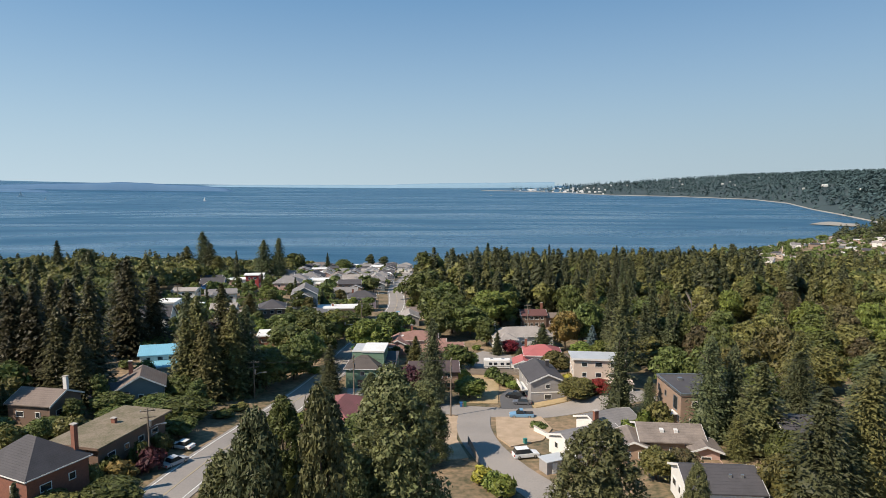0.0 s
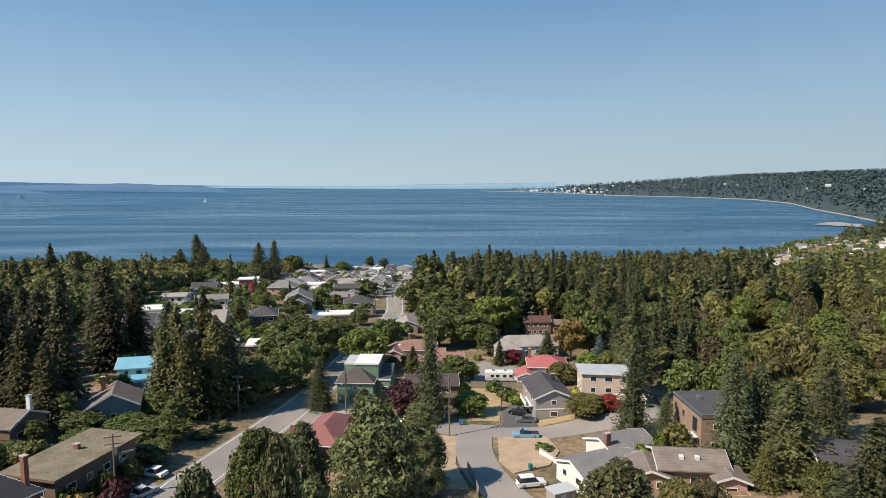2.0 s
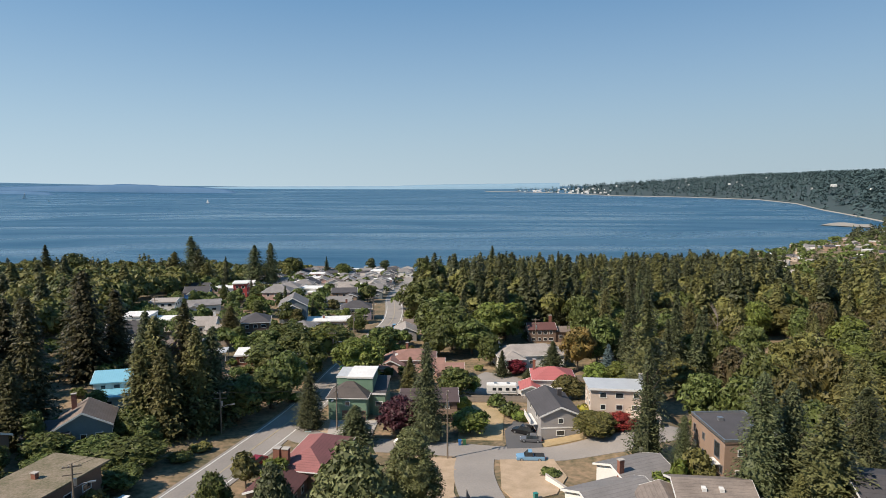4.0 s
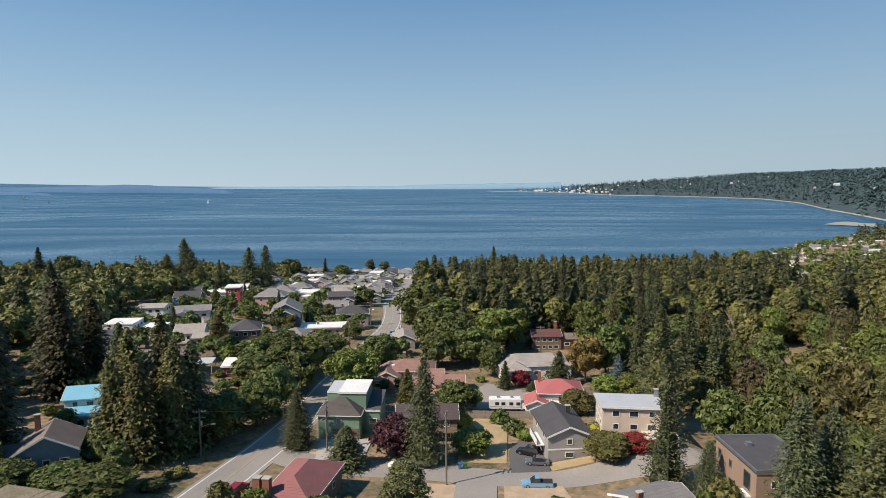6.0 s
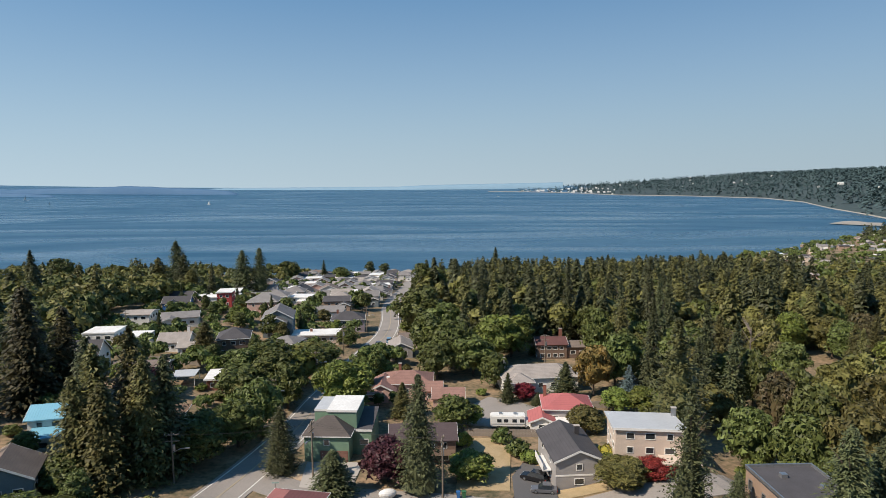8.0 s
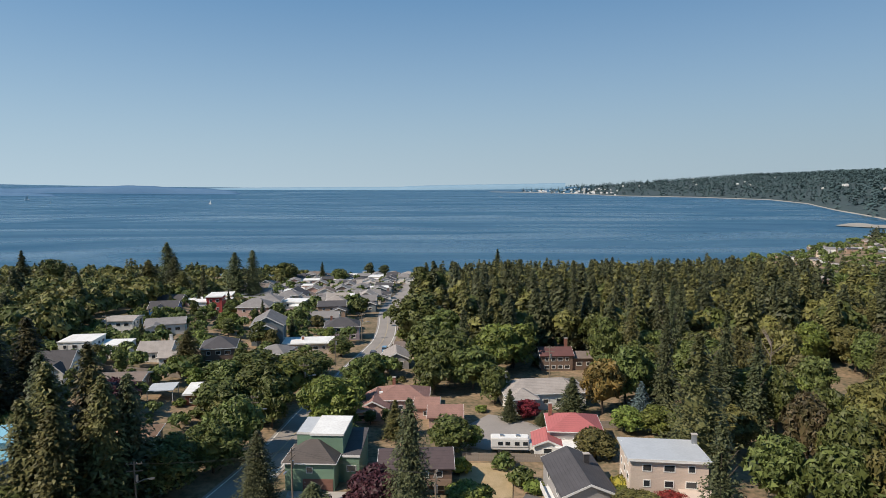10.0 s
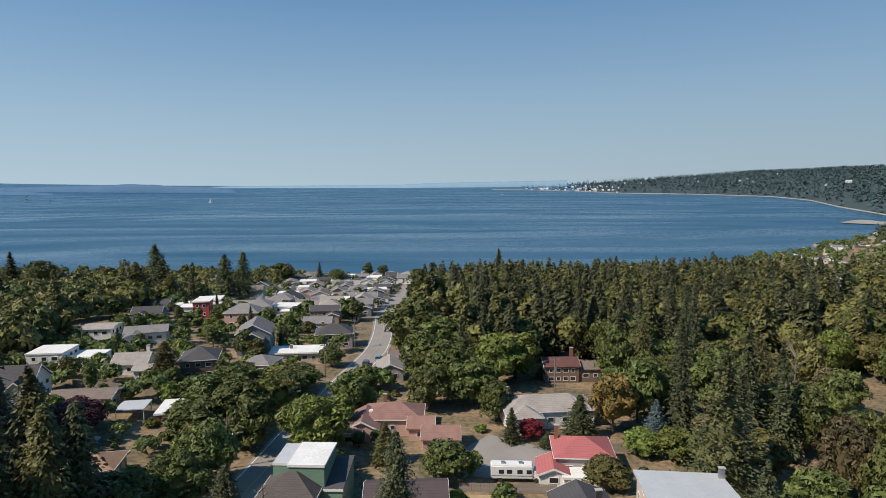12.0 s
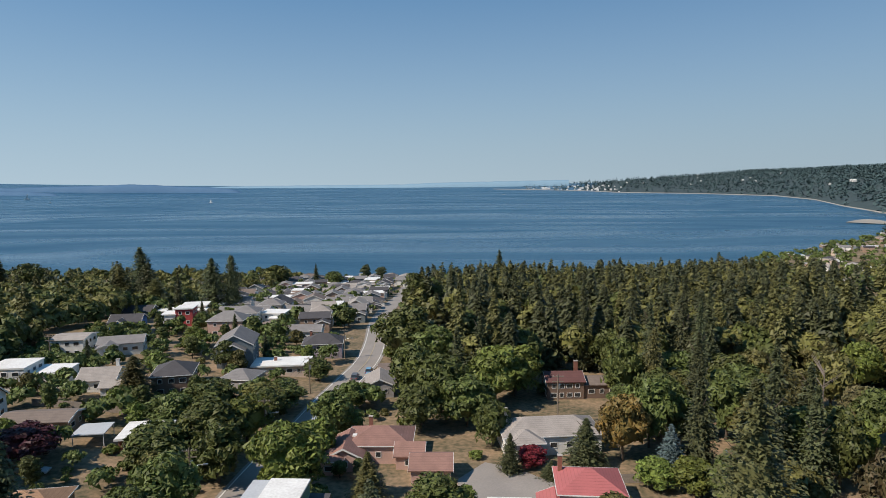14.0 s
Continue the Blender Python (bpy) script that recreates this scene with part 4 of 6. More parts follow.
h = house(38, 150.5, -6, "cream two-storey house with a pale sheet-metal roof")
block(h, 11.2, 10, 7.3, "shed", -0.1, W_CREAM, R_SHEET, at=(-0.5, 0), over=0.5, storeys=3, wins=3, sides="flr")
part("carport_roof", boxes((0.8, 7.0, -8.6, -5.05, 2.9, 3.15)), W_CREAM, h)
for px in (1.0, 6.6):
    part("post", boxes((px, px + 0.2, -8.4, -8.2, -0.6, 2.9)), WHITE, h)
chimney(h, 5.2, 3.6, 6, 8.2, 0.8, METAL)

h = house(49, 121.5, 2, "modern tan box house with a flat dark roof", z=64.2)
block(h, 9, 12, 6.6, "flat", 0, W_TAN, R_DARK, over=0.06, trim=W_BROWN, storeys=2, wins=3, sides="f")
part("parapet", ring((-4.62, 4.62, -6.12, 6.12), (-4.42, 4.42, -5.92, 5.92), 6.87, 7.25, "z"), METAL, h)
part("awning", boxes((-5.9, -4.52, -4.9, -2.4, 2.75, 2.95)), WHITE, h)
part("bay", boxes((-5.3, -4.52, -4.6, -2.7, -1.0, 2.74)), W_TAN, h)
wl = Matrix.Translation((-4.5, 0, 0)) @ Matrix.Rotation(radians(270), 4, "Z")
for wx, wz, ww, wh in ((-4.6, 5.0, 1.0, 1.5), (-1.2, 4.9, 0.9, 1.2), (-4.4, 2.4, 1.2, 1.0), (-1.0, 2.3, 1.2, 0.9), (3.6, 4.7, 1.9, 2.6), (5.2, 2.2, 0.9, 1.4)):
    window(h, wx, wz, ww, wh, wl, METAL)
for ux, uy in ((-1.5, 2.5), (1.8, -1.0)):
    part("roof_vent", boxes((ux, ux + 0.8, uy, uy + 0.8, 6.87, 7.4)), METAL, h)

h = house(27, 112, 24, "white house with a grey gabled roof and a garage", z=59.4)
block(h, 11, 8.4, 5.0, "gable", 0.36, W_WHITE, R_GREY, ridge="x", storeys=2, wins=3)
block(h, 9, 8, 5.2, "gable", 0.36, W_WHITE, R_GREY, at=(8.6, 5.2), ridge="x", wins=2)
chimney(h, 4.2, 3.4, 5, 8.2, 0.9)
door(h, -5.5, -0.8, 4.4, 2.3, WHITE, "garage_door", 270)

h = house(40.2, 109.3, -6, "brown house with weathered shingle roofs on several levels", z=62.6)
block(h, 9.6, 7.6, 4.0, "gable", 0.38, W_TAN, R_WORN, ridge="x", wins=3, over=0.8)
block(h, 6.2, 6.2, 2.8, "gable", 0.36, W_TAN, R_WORN, at=(-6.6, -1.6), ridge="y", wins=2, over=0.7)
block(h, 4.4, 4.4, 3.4, "gable", 0.36, W_PINK, R_WORN, at=(4.8, -4.0), ridge="y", wins=1, over=0.6)
part("balcony", boxes((2.6, 7.0, -7.8, -6.22, 0.9, 1.05), (2.6, 7.0, -7.8, -7.72, 1.05, 2.1), (2.6, 2.68, -7.7, -6.22, 1.05, 2.1), (6.92, 7.0, -7.7, -6.22, 1.05, 2.1)), W_PINK, h)
for sx_ in (-1.8, 0.6):
    part("skylight", boxes((sx_, sx_ + 0.6, -2.4, -1.5, 4.6, 5.25)), WHITE, h)

h = house(38.8, 86.5, -4, "white house with a charcoal gabled roof", z=65.0)
block(h, 9.6, 8.5, 4.2, "gable", 0.42, W_WHITE, R_DARK, ridge="x", wins=3)
for sx_ in (1.0, 2.6):
    part("roof_vent", boxes((sx_, sx_ + 0.35, -2.2, -1.85, 5.0, 5.75)), METAL, h)
h = house(63, 104, -12, "timber house with a dark low roof", z=66.0)
block(h, 12, 9, 3.8, "gable", 0.25, W_BROWN, R_DARK, ridge="x", wins=3)
h = house(-92, 309, 8, "red and white box-shaped modern house")
block(h, 6, 7, 6.5, "flat", 0, W_RED, R_FLAT, over=0.4, storeys=2, wins=2)
block(h, 5, 7, 4.5, "flat", 0, W_WHITE, R_FLAT, at=(-5.5, 0), over=0.3, wins=1)

# ---- houses further down the slope, and across the bay side ----
WALLS = (W_WHITE, W_WHITE, W_CREAM, W_WHITE, W_TAN, W_SLATE, W_PINK)
ROOFS = (R_GREY, R_DARK, R_LIGHT, R_BROWN, R_GREY, R_DARK, R_FLAT)
NAMES = {"white_siding": "white", "cream_siding": "cream", "grey_siding": "grey", "tan_siding": "tan", "slate_siding": "slate blue", "pink_siding": "pinkish"}
RNAMES = {"grey_shingles": "grey", "dark_shingles": "dark", "pale_shingles": "pale grey", "brown_shingles": "brown", "white_roof_coating": "white flat"}


def cottage(x, y, rot, rng, group):
    wl, rf = WALLS[int(rng.integers(7))], ROOFS[int(rng.integers(7))]
    if group == "houses above the bay" and rng.random() < 0.55:
        rf = (R_FLAT, R_LIGHT)[int(rng.integers(2))]
    h = house(x, y, rot, f"{NAMES[wl.name]} house with a {RNAMES[rf.name]} roof on the slope", group=group)
    w, d = 8.5 + 3.5 * rng.random(), 7.5 + 2 * rng.random()
    two = rng.random() < 0.45
    hh = 5.4 if two else 3.1
    form = "flat" if rf is R_FLAT else ("gable", "gable", "hip")[int(rng.integers(3))]
    block(h, w, d, hh, form, 0.3 + 0.25 * rng.random(), wl, rf, ridge="x" if rng.random() < 0.65 else "y", storeys=2 if two else 1, wins=3 if y < 400 else 2 if y < 450 else 1, sides="fl" if y < 380 else "f")
    if rng.random() < 0.6:
        block(h, 5, 5, hh * 0.8, "flat" if form == "flat" else "gable", 0.4, wl, rf, at=((-1) ** int(rng.integers(2)) * w * 0.3, -d / 2 - 1.6), ridge="y", wins=1, sides="f")


rng = np.random.default_rng(21)
for row, y in enumerate(range(298, 665, 18)):
    for k in range(9):
        x = -122 + 12.6 * k + rng.normal() * 1.6 - 0.05 * (y - 300)
        if abs(x + 26) < 10 or (y < 325 and x < -80) or x > -2:
            continue
        cottage(x, y + rng.normal() * 2.5, 6 + rng.normal() * 5, rng, "houses down the slope")
for i in range(175):
    u, v = rng.random(), rng.random()
    y = 480 + 850 * u
    x = 0.42 * y + 50 + v * (0.32 * y + 10)
    if y > shore(x) - 15 or not (0.40 * y + 40 < x):
        continue
    cottage(x, y, -25 + rng.normal() * 12, rng, "houses above the bay")

# ---- trees ----
FIRS, CEDARS, MAPLES = "dark green fir standing in the wood", "olive-green cedar with drooping sprays", "leafy green broadleaf tree"
rng = np.random.default_rng(5)


TAKEN = []


def scatter(n, x0, x1, y0, y1, forms, inside=lambda x, y: True, gap=5.0, taken=TAKEN):
    k = 0
    for _ in range(n * 12):
        x, y = x0 + (x1 - x0) * rng.random(), y0 + (y1 - y0) * rng.random()
        if k >= n:
            break
        if not inside(x, y) or any((x - a) ** 2 + (y - b) ** 2 < gap * gap for a, b in taken):
            continue
        taken.append((x, y))
        k += 1
        form, h, r, mat, label = forms[int(rng.integers(len(forms)))]
        s = 0.8 + 0.4 * rng.random()
        tree(form, x, y, h * s, r * (0.85 + 0.3 * rng.random()), mat, label)


# trees that stand out
# beside the lane, close under the camera's way
tree("tufted", -4.8, 70.5, 0, 6.2, BOUGH, "tall dense grey-green conifer beside the lane", top=90)
tree("tufted", -9.3, 53, 0, 3.6, BOUGH, "tall dark conifer with dense branches", top=93.5)
tree("tufted", -14.5, 52, 0, 4.6, FIR, "tall dark conifer with dense branches", top=91.8)
tree("tufted", -19, 78, 0, 4.0, LEAF, "dark bushy tree by the street", top=84)
tree("tufted", -13.5, 78.5, 0, 4.0, FIR, "dark bushy tree by the street", top=84.5)
tree("tufted", -18.5, 56, 0, 4.6, BOUGH, "olive conifer by the street", top=86.5)
tree("tufted", -10, 66, 0, 4.6, BOUGH, "olive conifer beside the lane", top=84)
tree("tufted", -2.4, 109, 0, 5.2, BOUGH, "tall dense olive-green tree by the lane", top=76)
tree("tufted", -8.5, 104, 0, 4.4, BOUGH, "dense green tree by the lane", top=73)
tree("tufted", 19.5, 75, 0, 6.2, BOUGH, "wide dense grey-green conifer before a white house", top=82)
tree("near_fir", 50, 81, 0, 6.0, FIR, "tall dark fir on the garden edge", top=84)
tree("near_fir", 58, 84, 0, 6.2, CEDAR, "tall olive fir on the garden edge", top=86)
tree("near_fir", 64, 93, 0, 6.5, FIR, "tall dark fir on the garden edge", top=85)
tree("near_fir", 71, 101, 0, 6.5, CEDAR, "tall olive fir on the garden edge", top=85)
tree("layered", 54.6, 106, 0, 6.6, BOUGH, "broad layered fir with flat green boughs", top=80.5)
tree("near_fir", 48.3, 111.5, 0, 4.6, FIR, "dark bushy fir beside a modern house", top=83)
tree("near_fir", 53.5, 113.5, 0, 4.4, FIR, "dark bushy fir beside a modern house", top=81)
tree("tiered", 37.0, 128, 0, 4.3, FIR, "tall dark fir with tiered boughs beside a driveway", top=82.6)
tree("layered", 46.8, 161, 0, 7.0, BOUGH, "very tall layered fir with light green boughs", top=85)
tree("near_maple", 33.5, 95, 0, 3.0, OLIVE, "dry olive tree in a garden", top=70)
tree("near_maple", 38, 96, 0, 2.6, BROWN, "garden tree with browning leaves", top=69.5)
tree("cedar", 49.5, 103, 0, 2.6, CEDAR, "young cedar beside a brown house", top=72)
tree("tufted", 31.5, 75, 0, 2.2, BOUGH, "young conifer before a charcoal roof", top=76.8)
tree("near_maple", 47, 84, 0, 3.4, OLIVE, "olive-leaved garden tree on the rise", top=74)
tree("near_maple", 52, 92, 0, 3.4, LEAF, "green garden tree on the rise", top=74)
# along the street
tree("cedar", -51, 149, 0, 5.9, CEDAR, "tall olive cedar beside the street", top=86)
tree("cedar", -56, 146.5, 0, 5.9, CEDAR, "tall olive cedar beside the street", top=84)
tree("cedar", -47.5, 146, 0, 5.3, CEDAR, "tall olive cedar beside the street", top=82)
tree("cedar", -52, 141, 0, 5.6, CEDAR, "olive cedar beside the street", top=79)
tree("cedar", -84, 171, 0, 7.0, DARK, "very tall dark cedar by the gardens", top=90)
tree("cedar", -89, 177, 0, 7.0, DARK, "very tall dark cedar by the gardens", top=88)
tree("cedar", -101, 144, 0, 7.0, DARK, "very tall dark cedar by the gardens", top=87)
tree("cedar", -108, 143, 0, 5.9, DARK, "tall dark cedar by the gardens", top=84)
tree("cedar", -101, 150, 0, 7.0, DARK, "very tall dark cedar by the gardens", top=86)
tree("cedar", -81, 179, 0, 6.3, DARK, "tall dark cedar by the gardens", top=84)
tree("near_maple", -42.5, 154, 0, 6.2, LEAF, "round green tree on the street corner", top=69.5)
tree("near_maple", -38, 163, 0, 5.5, LEAF, "round green tree beside the street", top=68.5)
tree("maple", -48, 156, 0, 5.2, LEAF, "dark green tree in a garden", top=67)
tree("near_fir", -26.6, 152.5, 0, 3.9, FIR, "dark fir at the street corner", top=71)
tree("maple", -40, 197, 0, 6.7, LEAF, "large green tree beside the street", top=69)
tree("maple", -35, 204, 0, 5.6, LIGHT, "bright green tree beside the street", top=68)
tree("maple", -46, 189, 0, 6.3, LEAF, "large green tree in a garden", top=67.5)
tree("maple", -52, 208, 0, 5.2, LEAF, "dark green tree in a garden", top=67)
tree("near_maple", -20.5, 181, 0, 6.6, LIGHT, "large bright green tree beside a villa", top=71.5)
tree("maple", -18, 206, 0, 4.4, LEAF, "dark green tree at the street side", top=68)
tree("maple", -18.5, 194, 0, 4.0, LIGHT, "bright green tree at the street side", top=67)
tree("maple", -36.5, 171, 0, 5.0, LEAF, "dark green tree shading the street", top=70)
tree("maple", -34, 186, 0, 4.6, LEAF, "dark green tree shading the street", top=69)
tree("maple", -46, 214, 0, 6.7, LEAF, "large green tree in a garden", top=68)
tree("maple", -33.5, 226, 0, 5.2, LEAF, "green tree beside the street", top=64)
tree("maple", -36, 217, 0, 5.6, OLIVE, "green tree beside the street", top=66)
tree("poplar", -17, 172, 0, 3.5, LEAF, "upright dark green garden tree", top=66)
tree("cedar", -67, 222, 0, 5.3, CEDAR, "olive cedar between houses", top=71)
tree("maple", -69, 187, 0, 5.8, COPPER, "copper-leaved tree with dark purple foliage", top=68.5)
tree("near_maple", -7, 148.5, 0, 5.3, COPPER, "copper-leaved tree with dark purple foliage", top=66.6)
tree("cedar", -15.5, 142.8, 0, 4.5, FIR, "dark conifer before a green house", top=67)
tree("near_fir", -1.4, 144.5, 0, 4.4, FIR, "tall slim dark fir by a utility pole", top=79)
tree("near_maple", 7.2, 149, 0, 4.2, LIGHT, "weeping light green tree on a dry lawn", top=64)
tree("maple", 4.5, 173, 0, 4.7, LEAF, "dark green tree behind a wooden fence", top=65.5)
tree("fir", -7, 181, 0, 3.8, CEDAR, "pointed green conifer before a villa", top=66)
tree("poplar", -9.5, 188, 0, 1.3, LEAF, "slim dark cypress before a villa", top=62)
tree("poplar", -13.2, 188.5, 0, 1.3, LEAF, "slim dark cypress before a villa", top=61.5)
tree("maple", -7.5, 268, 0, 9.0, LEAF, "very large dark green tree beside the street", top=73)
tree("maple", 2, 258, 0, 6.7, LEAF, "large dark green broadleaf tree", top=70)
tree("poplar", -9, 345, 0, 5.5, LEAF, "tall poplar above the houses", top=74)
tree("poplar", -3, 348, 0, 5.0, LEAF, "tall poplar above the houses", top=71)
tree("maple", 4, 222, 0, 6.7, LEAF, "large green tree behind a pale house", top=71)
tree("maple", 10, 214, 0, 6.0, LEAF, "large green tree behind a pale house", top=68.5)
tree("maple", 17, 227, 0, 6.9, LIGHT, "large bright green broadleaf tree", top=71)
tree("maple", 22.5, 236, 0, 6.7, LIGHT, "large bright green broadleaf tree", top=70)
tree("maple", 0, 211, 0, 5.6, LEAF, "dark green tree behind a villa", top=67.5)
tree("maple", -2, 231, 0, 6.7, LEAF, "dark green tree behind a villa", top=71)
tree("fir", 8, 236, 0, 4.8, FIR, "dark fir in the wood", top=74)
tree("fir", 14, 244, 0, 5.0, FIR, "dark fir in the wood", top=76)
tree("fir", 17.4, 191, 0, 2.9, FIR, "small dark fir before a white house", top=65)
tree("maple", 21.5, 193, 0, 2.8, CRIMSON, "crimson japanese maple before a white house", top=61.8)
tree("fir", 31.5, 193, 0, 4.8, FIR, "dark fir before a white house", top=67)
tree("fir", 24.5, 188.5, 0, 2.6, FIR, "low dark conifer beside the turning place", top=61)
tree("maple", 39, 196, 0, 4.7, RUST, "tree turning orange beside a white house", top=70)
tree("fir", 46, 190, 0, 3.6, SPRUCE, "silvery blue spruce in a garden", top=67)
tree("fir", 54, 186, 0, 2.6, SPRUCE, "small blue spruce in a garden", top=64)
tree("maple", 47, 182, 0, 3.8, LIGHT, "yellow-green tree in a garden", top=64.5)
tree("maple", 41.5, 184, 0, 3.4, LIGHT, "yellow-green tree in a garden", top=63.5)
tree("near_maple", 31.5, 142, 0, 4.8, OLIVE, "dry olive tree on a front lawn", top=66)
tree("near_maple", 30.8, 146.5, 0, 3.3, LIGHT, "light green tree on a front lawn", top=64.5)
tree("near_maple", 37, 142.8, 0, 3.2, CRIMSON, "dark crimson maple before a cream house", top=65.5)
tree("bush", 31, 150.5, 0, 2.4, YELLOW, "golden shrub before a cream house", top=64, category="shrub")
tree("maple", 31, 167.5, 0, 4.0, OLIVE, "green tree between two houses", top=65)
tree("bush", 16.5, 160, 0, 2.6, LEAF, "green shrub beside a grey house", top=61.4, category="shrub")
tree("bush", 18.5, 156.5, 0, 2.0, LIGHT, "light shrub beside a grey house", top=60.6, category="shrub")
tree("bush", 14, 166.5, 0, 2.2, LEAF, "green shrub before a fence", top=61, category="shrub")
tree("bush", 66, 160, 0, 2.6, YELLOW, "golden shrub by a driveway", top=61.5, category="shrub")
tree("maple", -51.5, 126, 0, 5.6, LEAF, "round green tree by a driveway", top=67)
tree("bush", -50.5, 98.5, 0, 2.6, RUST, "shrub with orange autumn leaves", top=66, category="shrub")
tree("bush", -47.8, 103, 0, 2.6, COPPER, "dark red shrub beside a driveway", top=66, category="shrub")
tree("near_maple", -46.5, 88, 0, 5.1, LEAF, "dark green tree by the street", top=68)
tree("near_maple", -53, 84, 0, 4.4, OLIVE, "olive-green tree by the street", top=68)
tree("bush", -45, 131, 0, 2.2, LEAF, "garden shrub by the street", top=62.6, category="shrub")
tree("bush", -43.6, 136, 0, 2.2, OLIVE, "garden shrub by the street", top=62, category="shrub")
tree("bush", -33.4, 169.5, 0, 2.2, LIGHT, "pale green shrub by the kerb", top=60.2, category="shrub")
tree("bush", 9, 97, 0, 2.2, LIGHT, "light green hedge shrub by the lane", top=65, category="shrub")
tree("bush", 7.4, 99.6, 0, 2.0, YELLOW, "yellowish hedge shrub by the lane", top=64.6, category="shrub")
tree("bush", 10.6, 94, 0, 2.2, LIGHT, "light green hedge shrub by the lane", top=65.6, category="shrub")
tree("bush", 20.5, 127, 0, 1.8, LEAF, "shrub on a dry bank", top=61.6, category="shrub")
tree("bush", 5.8, 164, 0, 2.2, YELLOW, "yellow-green shrub on the lawn edge", top=61, category="shrub")
tree("cedar", -80, 132.5, 0, 5.4, DARK, "very tall dark cedar in a dense stand", top=84)
tree("cedar", -93, 137, 0, 5.4, DARK, "very tall dark cedar in a dense stand", top=86)
tree("cedar", -98, 160, 0, 5.4, DARK, "very tall dark cedar in a dense stand", top=86)
tree("cedar", -98, 153, 0, 5.4, DARK, "very tall dark cedar in a dense stand", top=86)
tree("cedar", -106, 166, 0, 5.4, DARK, "very tall dark cedar in a dense stand", top=85)
tree("cedar", -114, 158, 0, 5.4, DARK, "very tall dark cedar in a dense stand", top=86)
tree("cedar", -92, 139, 0, 5.4, DARK, "very tall dark cedar in a dense stand", top=88)
tree("cedar", -118, 172, 0, 5.4, DARK, "very tall dark cedar in a dense stand", top=84)
tree("cedar", -110, 133, 0, 5.4, DARK, "very tall dark cedar in a dense stand", top=86)
tree("cedar", -122, 145, 0, 5.4, DARK, "very tall dark cedar in a dense stand", top=86)
tree("cedar", -104, 178, 0, 5.4, DARK, "very tall dark cedar in a dense stand", top=82)
tree("cedar", -46, 150.5, 0, 5.4, FIR, "very tall dark cedar in a dense stand", top=81)
tree("cedar", -60, 151, 0, 5.4, FIR, "very tall dark cedar in a dense stand", top=84)
tree("cedar", -57, 142, 0, 5.4, CEDAR, "very tall dark cedar in a dense stand", top=80)
tree("maple", -58, 127, 0, 4.5, LEAF, "dark green tree between the gardens", top=67)
tree("maple", -57.5, 138.5, 0, 4.2, LEAF, "dark green tree between the gardens", top=68)
tree("maple", -66, 126, 0, 4, LEAF, "dark green tree between the gardens", top=68)
tree("maple", -70, 112, 0, 4.2, LEAF, "dark green tree between the gardens", top=68)
tree("maple", -61.5, 117.5, 0, 3.6, LEAF, "dark green tree between the gardens", top=68)
tree("maple", -79, 109, 0, 4.5, LEAF, "dark green tree between the gardens", top=69)
tree("maple", -49, 117.5, 0, 3.4, LEAF, "dark green tree between the gardens", top=66)
tree("small_maple", 35.6, 114.5, 0, 2.6, LIGHT, "light green tree on the slope", top=67)
tree("small_maple", 41.5, 117, 0, 2.6, OLIVE, "olive-green tree on the slope", top=69)
tree("maple", 57, 126, 0, 4, LEAF, "green tree on the slope behind a house", top=73)
tree("near_fir", 41.8, 124, 0, 2.6, FIR, "young dark fir on the slope", top=72)
tree("bush", 38.2, 116, 0, 2.0, LIGHT, "light green shrub on the slope", top=67.5, category="shrub")
tree("bush", 40.5, 117.5, 0, 2.0, OLIVE, "dry shrub on the slope", top=68, category="shrub")
tree("maple", 63, 124, 0, 4.6, LEAF, "green tree on the slope behind a house", top=75)
tree("near_fir", 69, 120, 0, 4.6, FIR, "tall dark fir on the slope", top=78)
tree("near_fir", 74, 129, 0, 5, CEDAR, "tall olive fir on the slope", top=80)
tree("bush", -50, 104.5, 0, 1.9, LEAF, "dark shrub against a house wall", top=66.4, category="shrub")
tree("bush", -51.8, 99.5, 0, 2, LEAF, "dark shrub against a house wall", top=66.6, category="shrub")
tree("bush", -48.8, 110, 0, 1.9, OLIVE, "dark shrub against a house wall", top=65.8, category="shrub")
tree("bush", -53, 95.2, 0, 1.8, OLIVE, "dark shrub against a house wall", top=66.8, category="shrub")
# three cedars added to shade the house roofs nearby; two stand out of view
tree("cedar", -74, 129.5, 0, 4.4, DARK, "tall dark cedar by the gardens", top=80)
tree("cedar", -87, 117, 0, 5, DARK, "tall dark cedar by the gardens", top=82)
tree("cedar", -85, 106, 0, 4.6, DARK, "tall dark cedar by the gardens", top=80)
tree("maple", -33.5, 214, 0, 4.2, LEAF, "green tree beside the street", top=66)
tree("maple", -17.6, 224, 0, 3.6, LEAF, "green tree beside the street", top=64)
tree("maple", -15.8, 208, 0, 4, LIGHT, "bright green tree beside the street", top=64.5)
tree("maple", -30.5, 250, 0, 3.8, LEAF, "green tree beside the street", top=62.5)
tree("poplar", -20.6, 166, 0, 1.6, LEAF, "upright dark cypress by the kerb", top=63)
tree("poplar", -21.2, 170, 0, 1.6, LEAF, "upright dark cypress by the kerb", top=63)
tree("maple", 9, 176.5, 0, 2.2, LIGHT, "light green tree behind a fence", top=62.5)
tree("maple", 15, 203, 0, 4, LEAF, "green tree beside a white house", top=67)
tree("maple", 52, 178, 0, 4, LEAF, "green tree behind a cream house", top=66)
tree("maple", 58, 172, 0, 4.6, OLIVE, "olive-green tree behind a cream house", top=68)
tree("maple", 50, 206, 0, 5, LEAF, "green tree beside a white house", top=70)
tree("poplar", 43, 212, 0, 3, LEAF, "upright green tree in a garden", top=68)
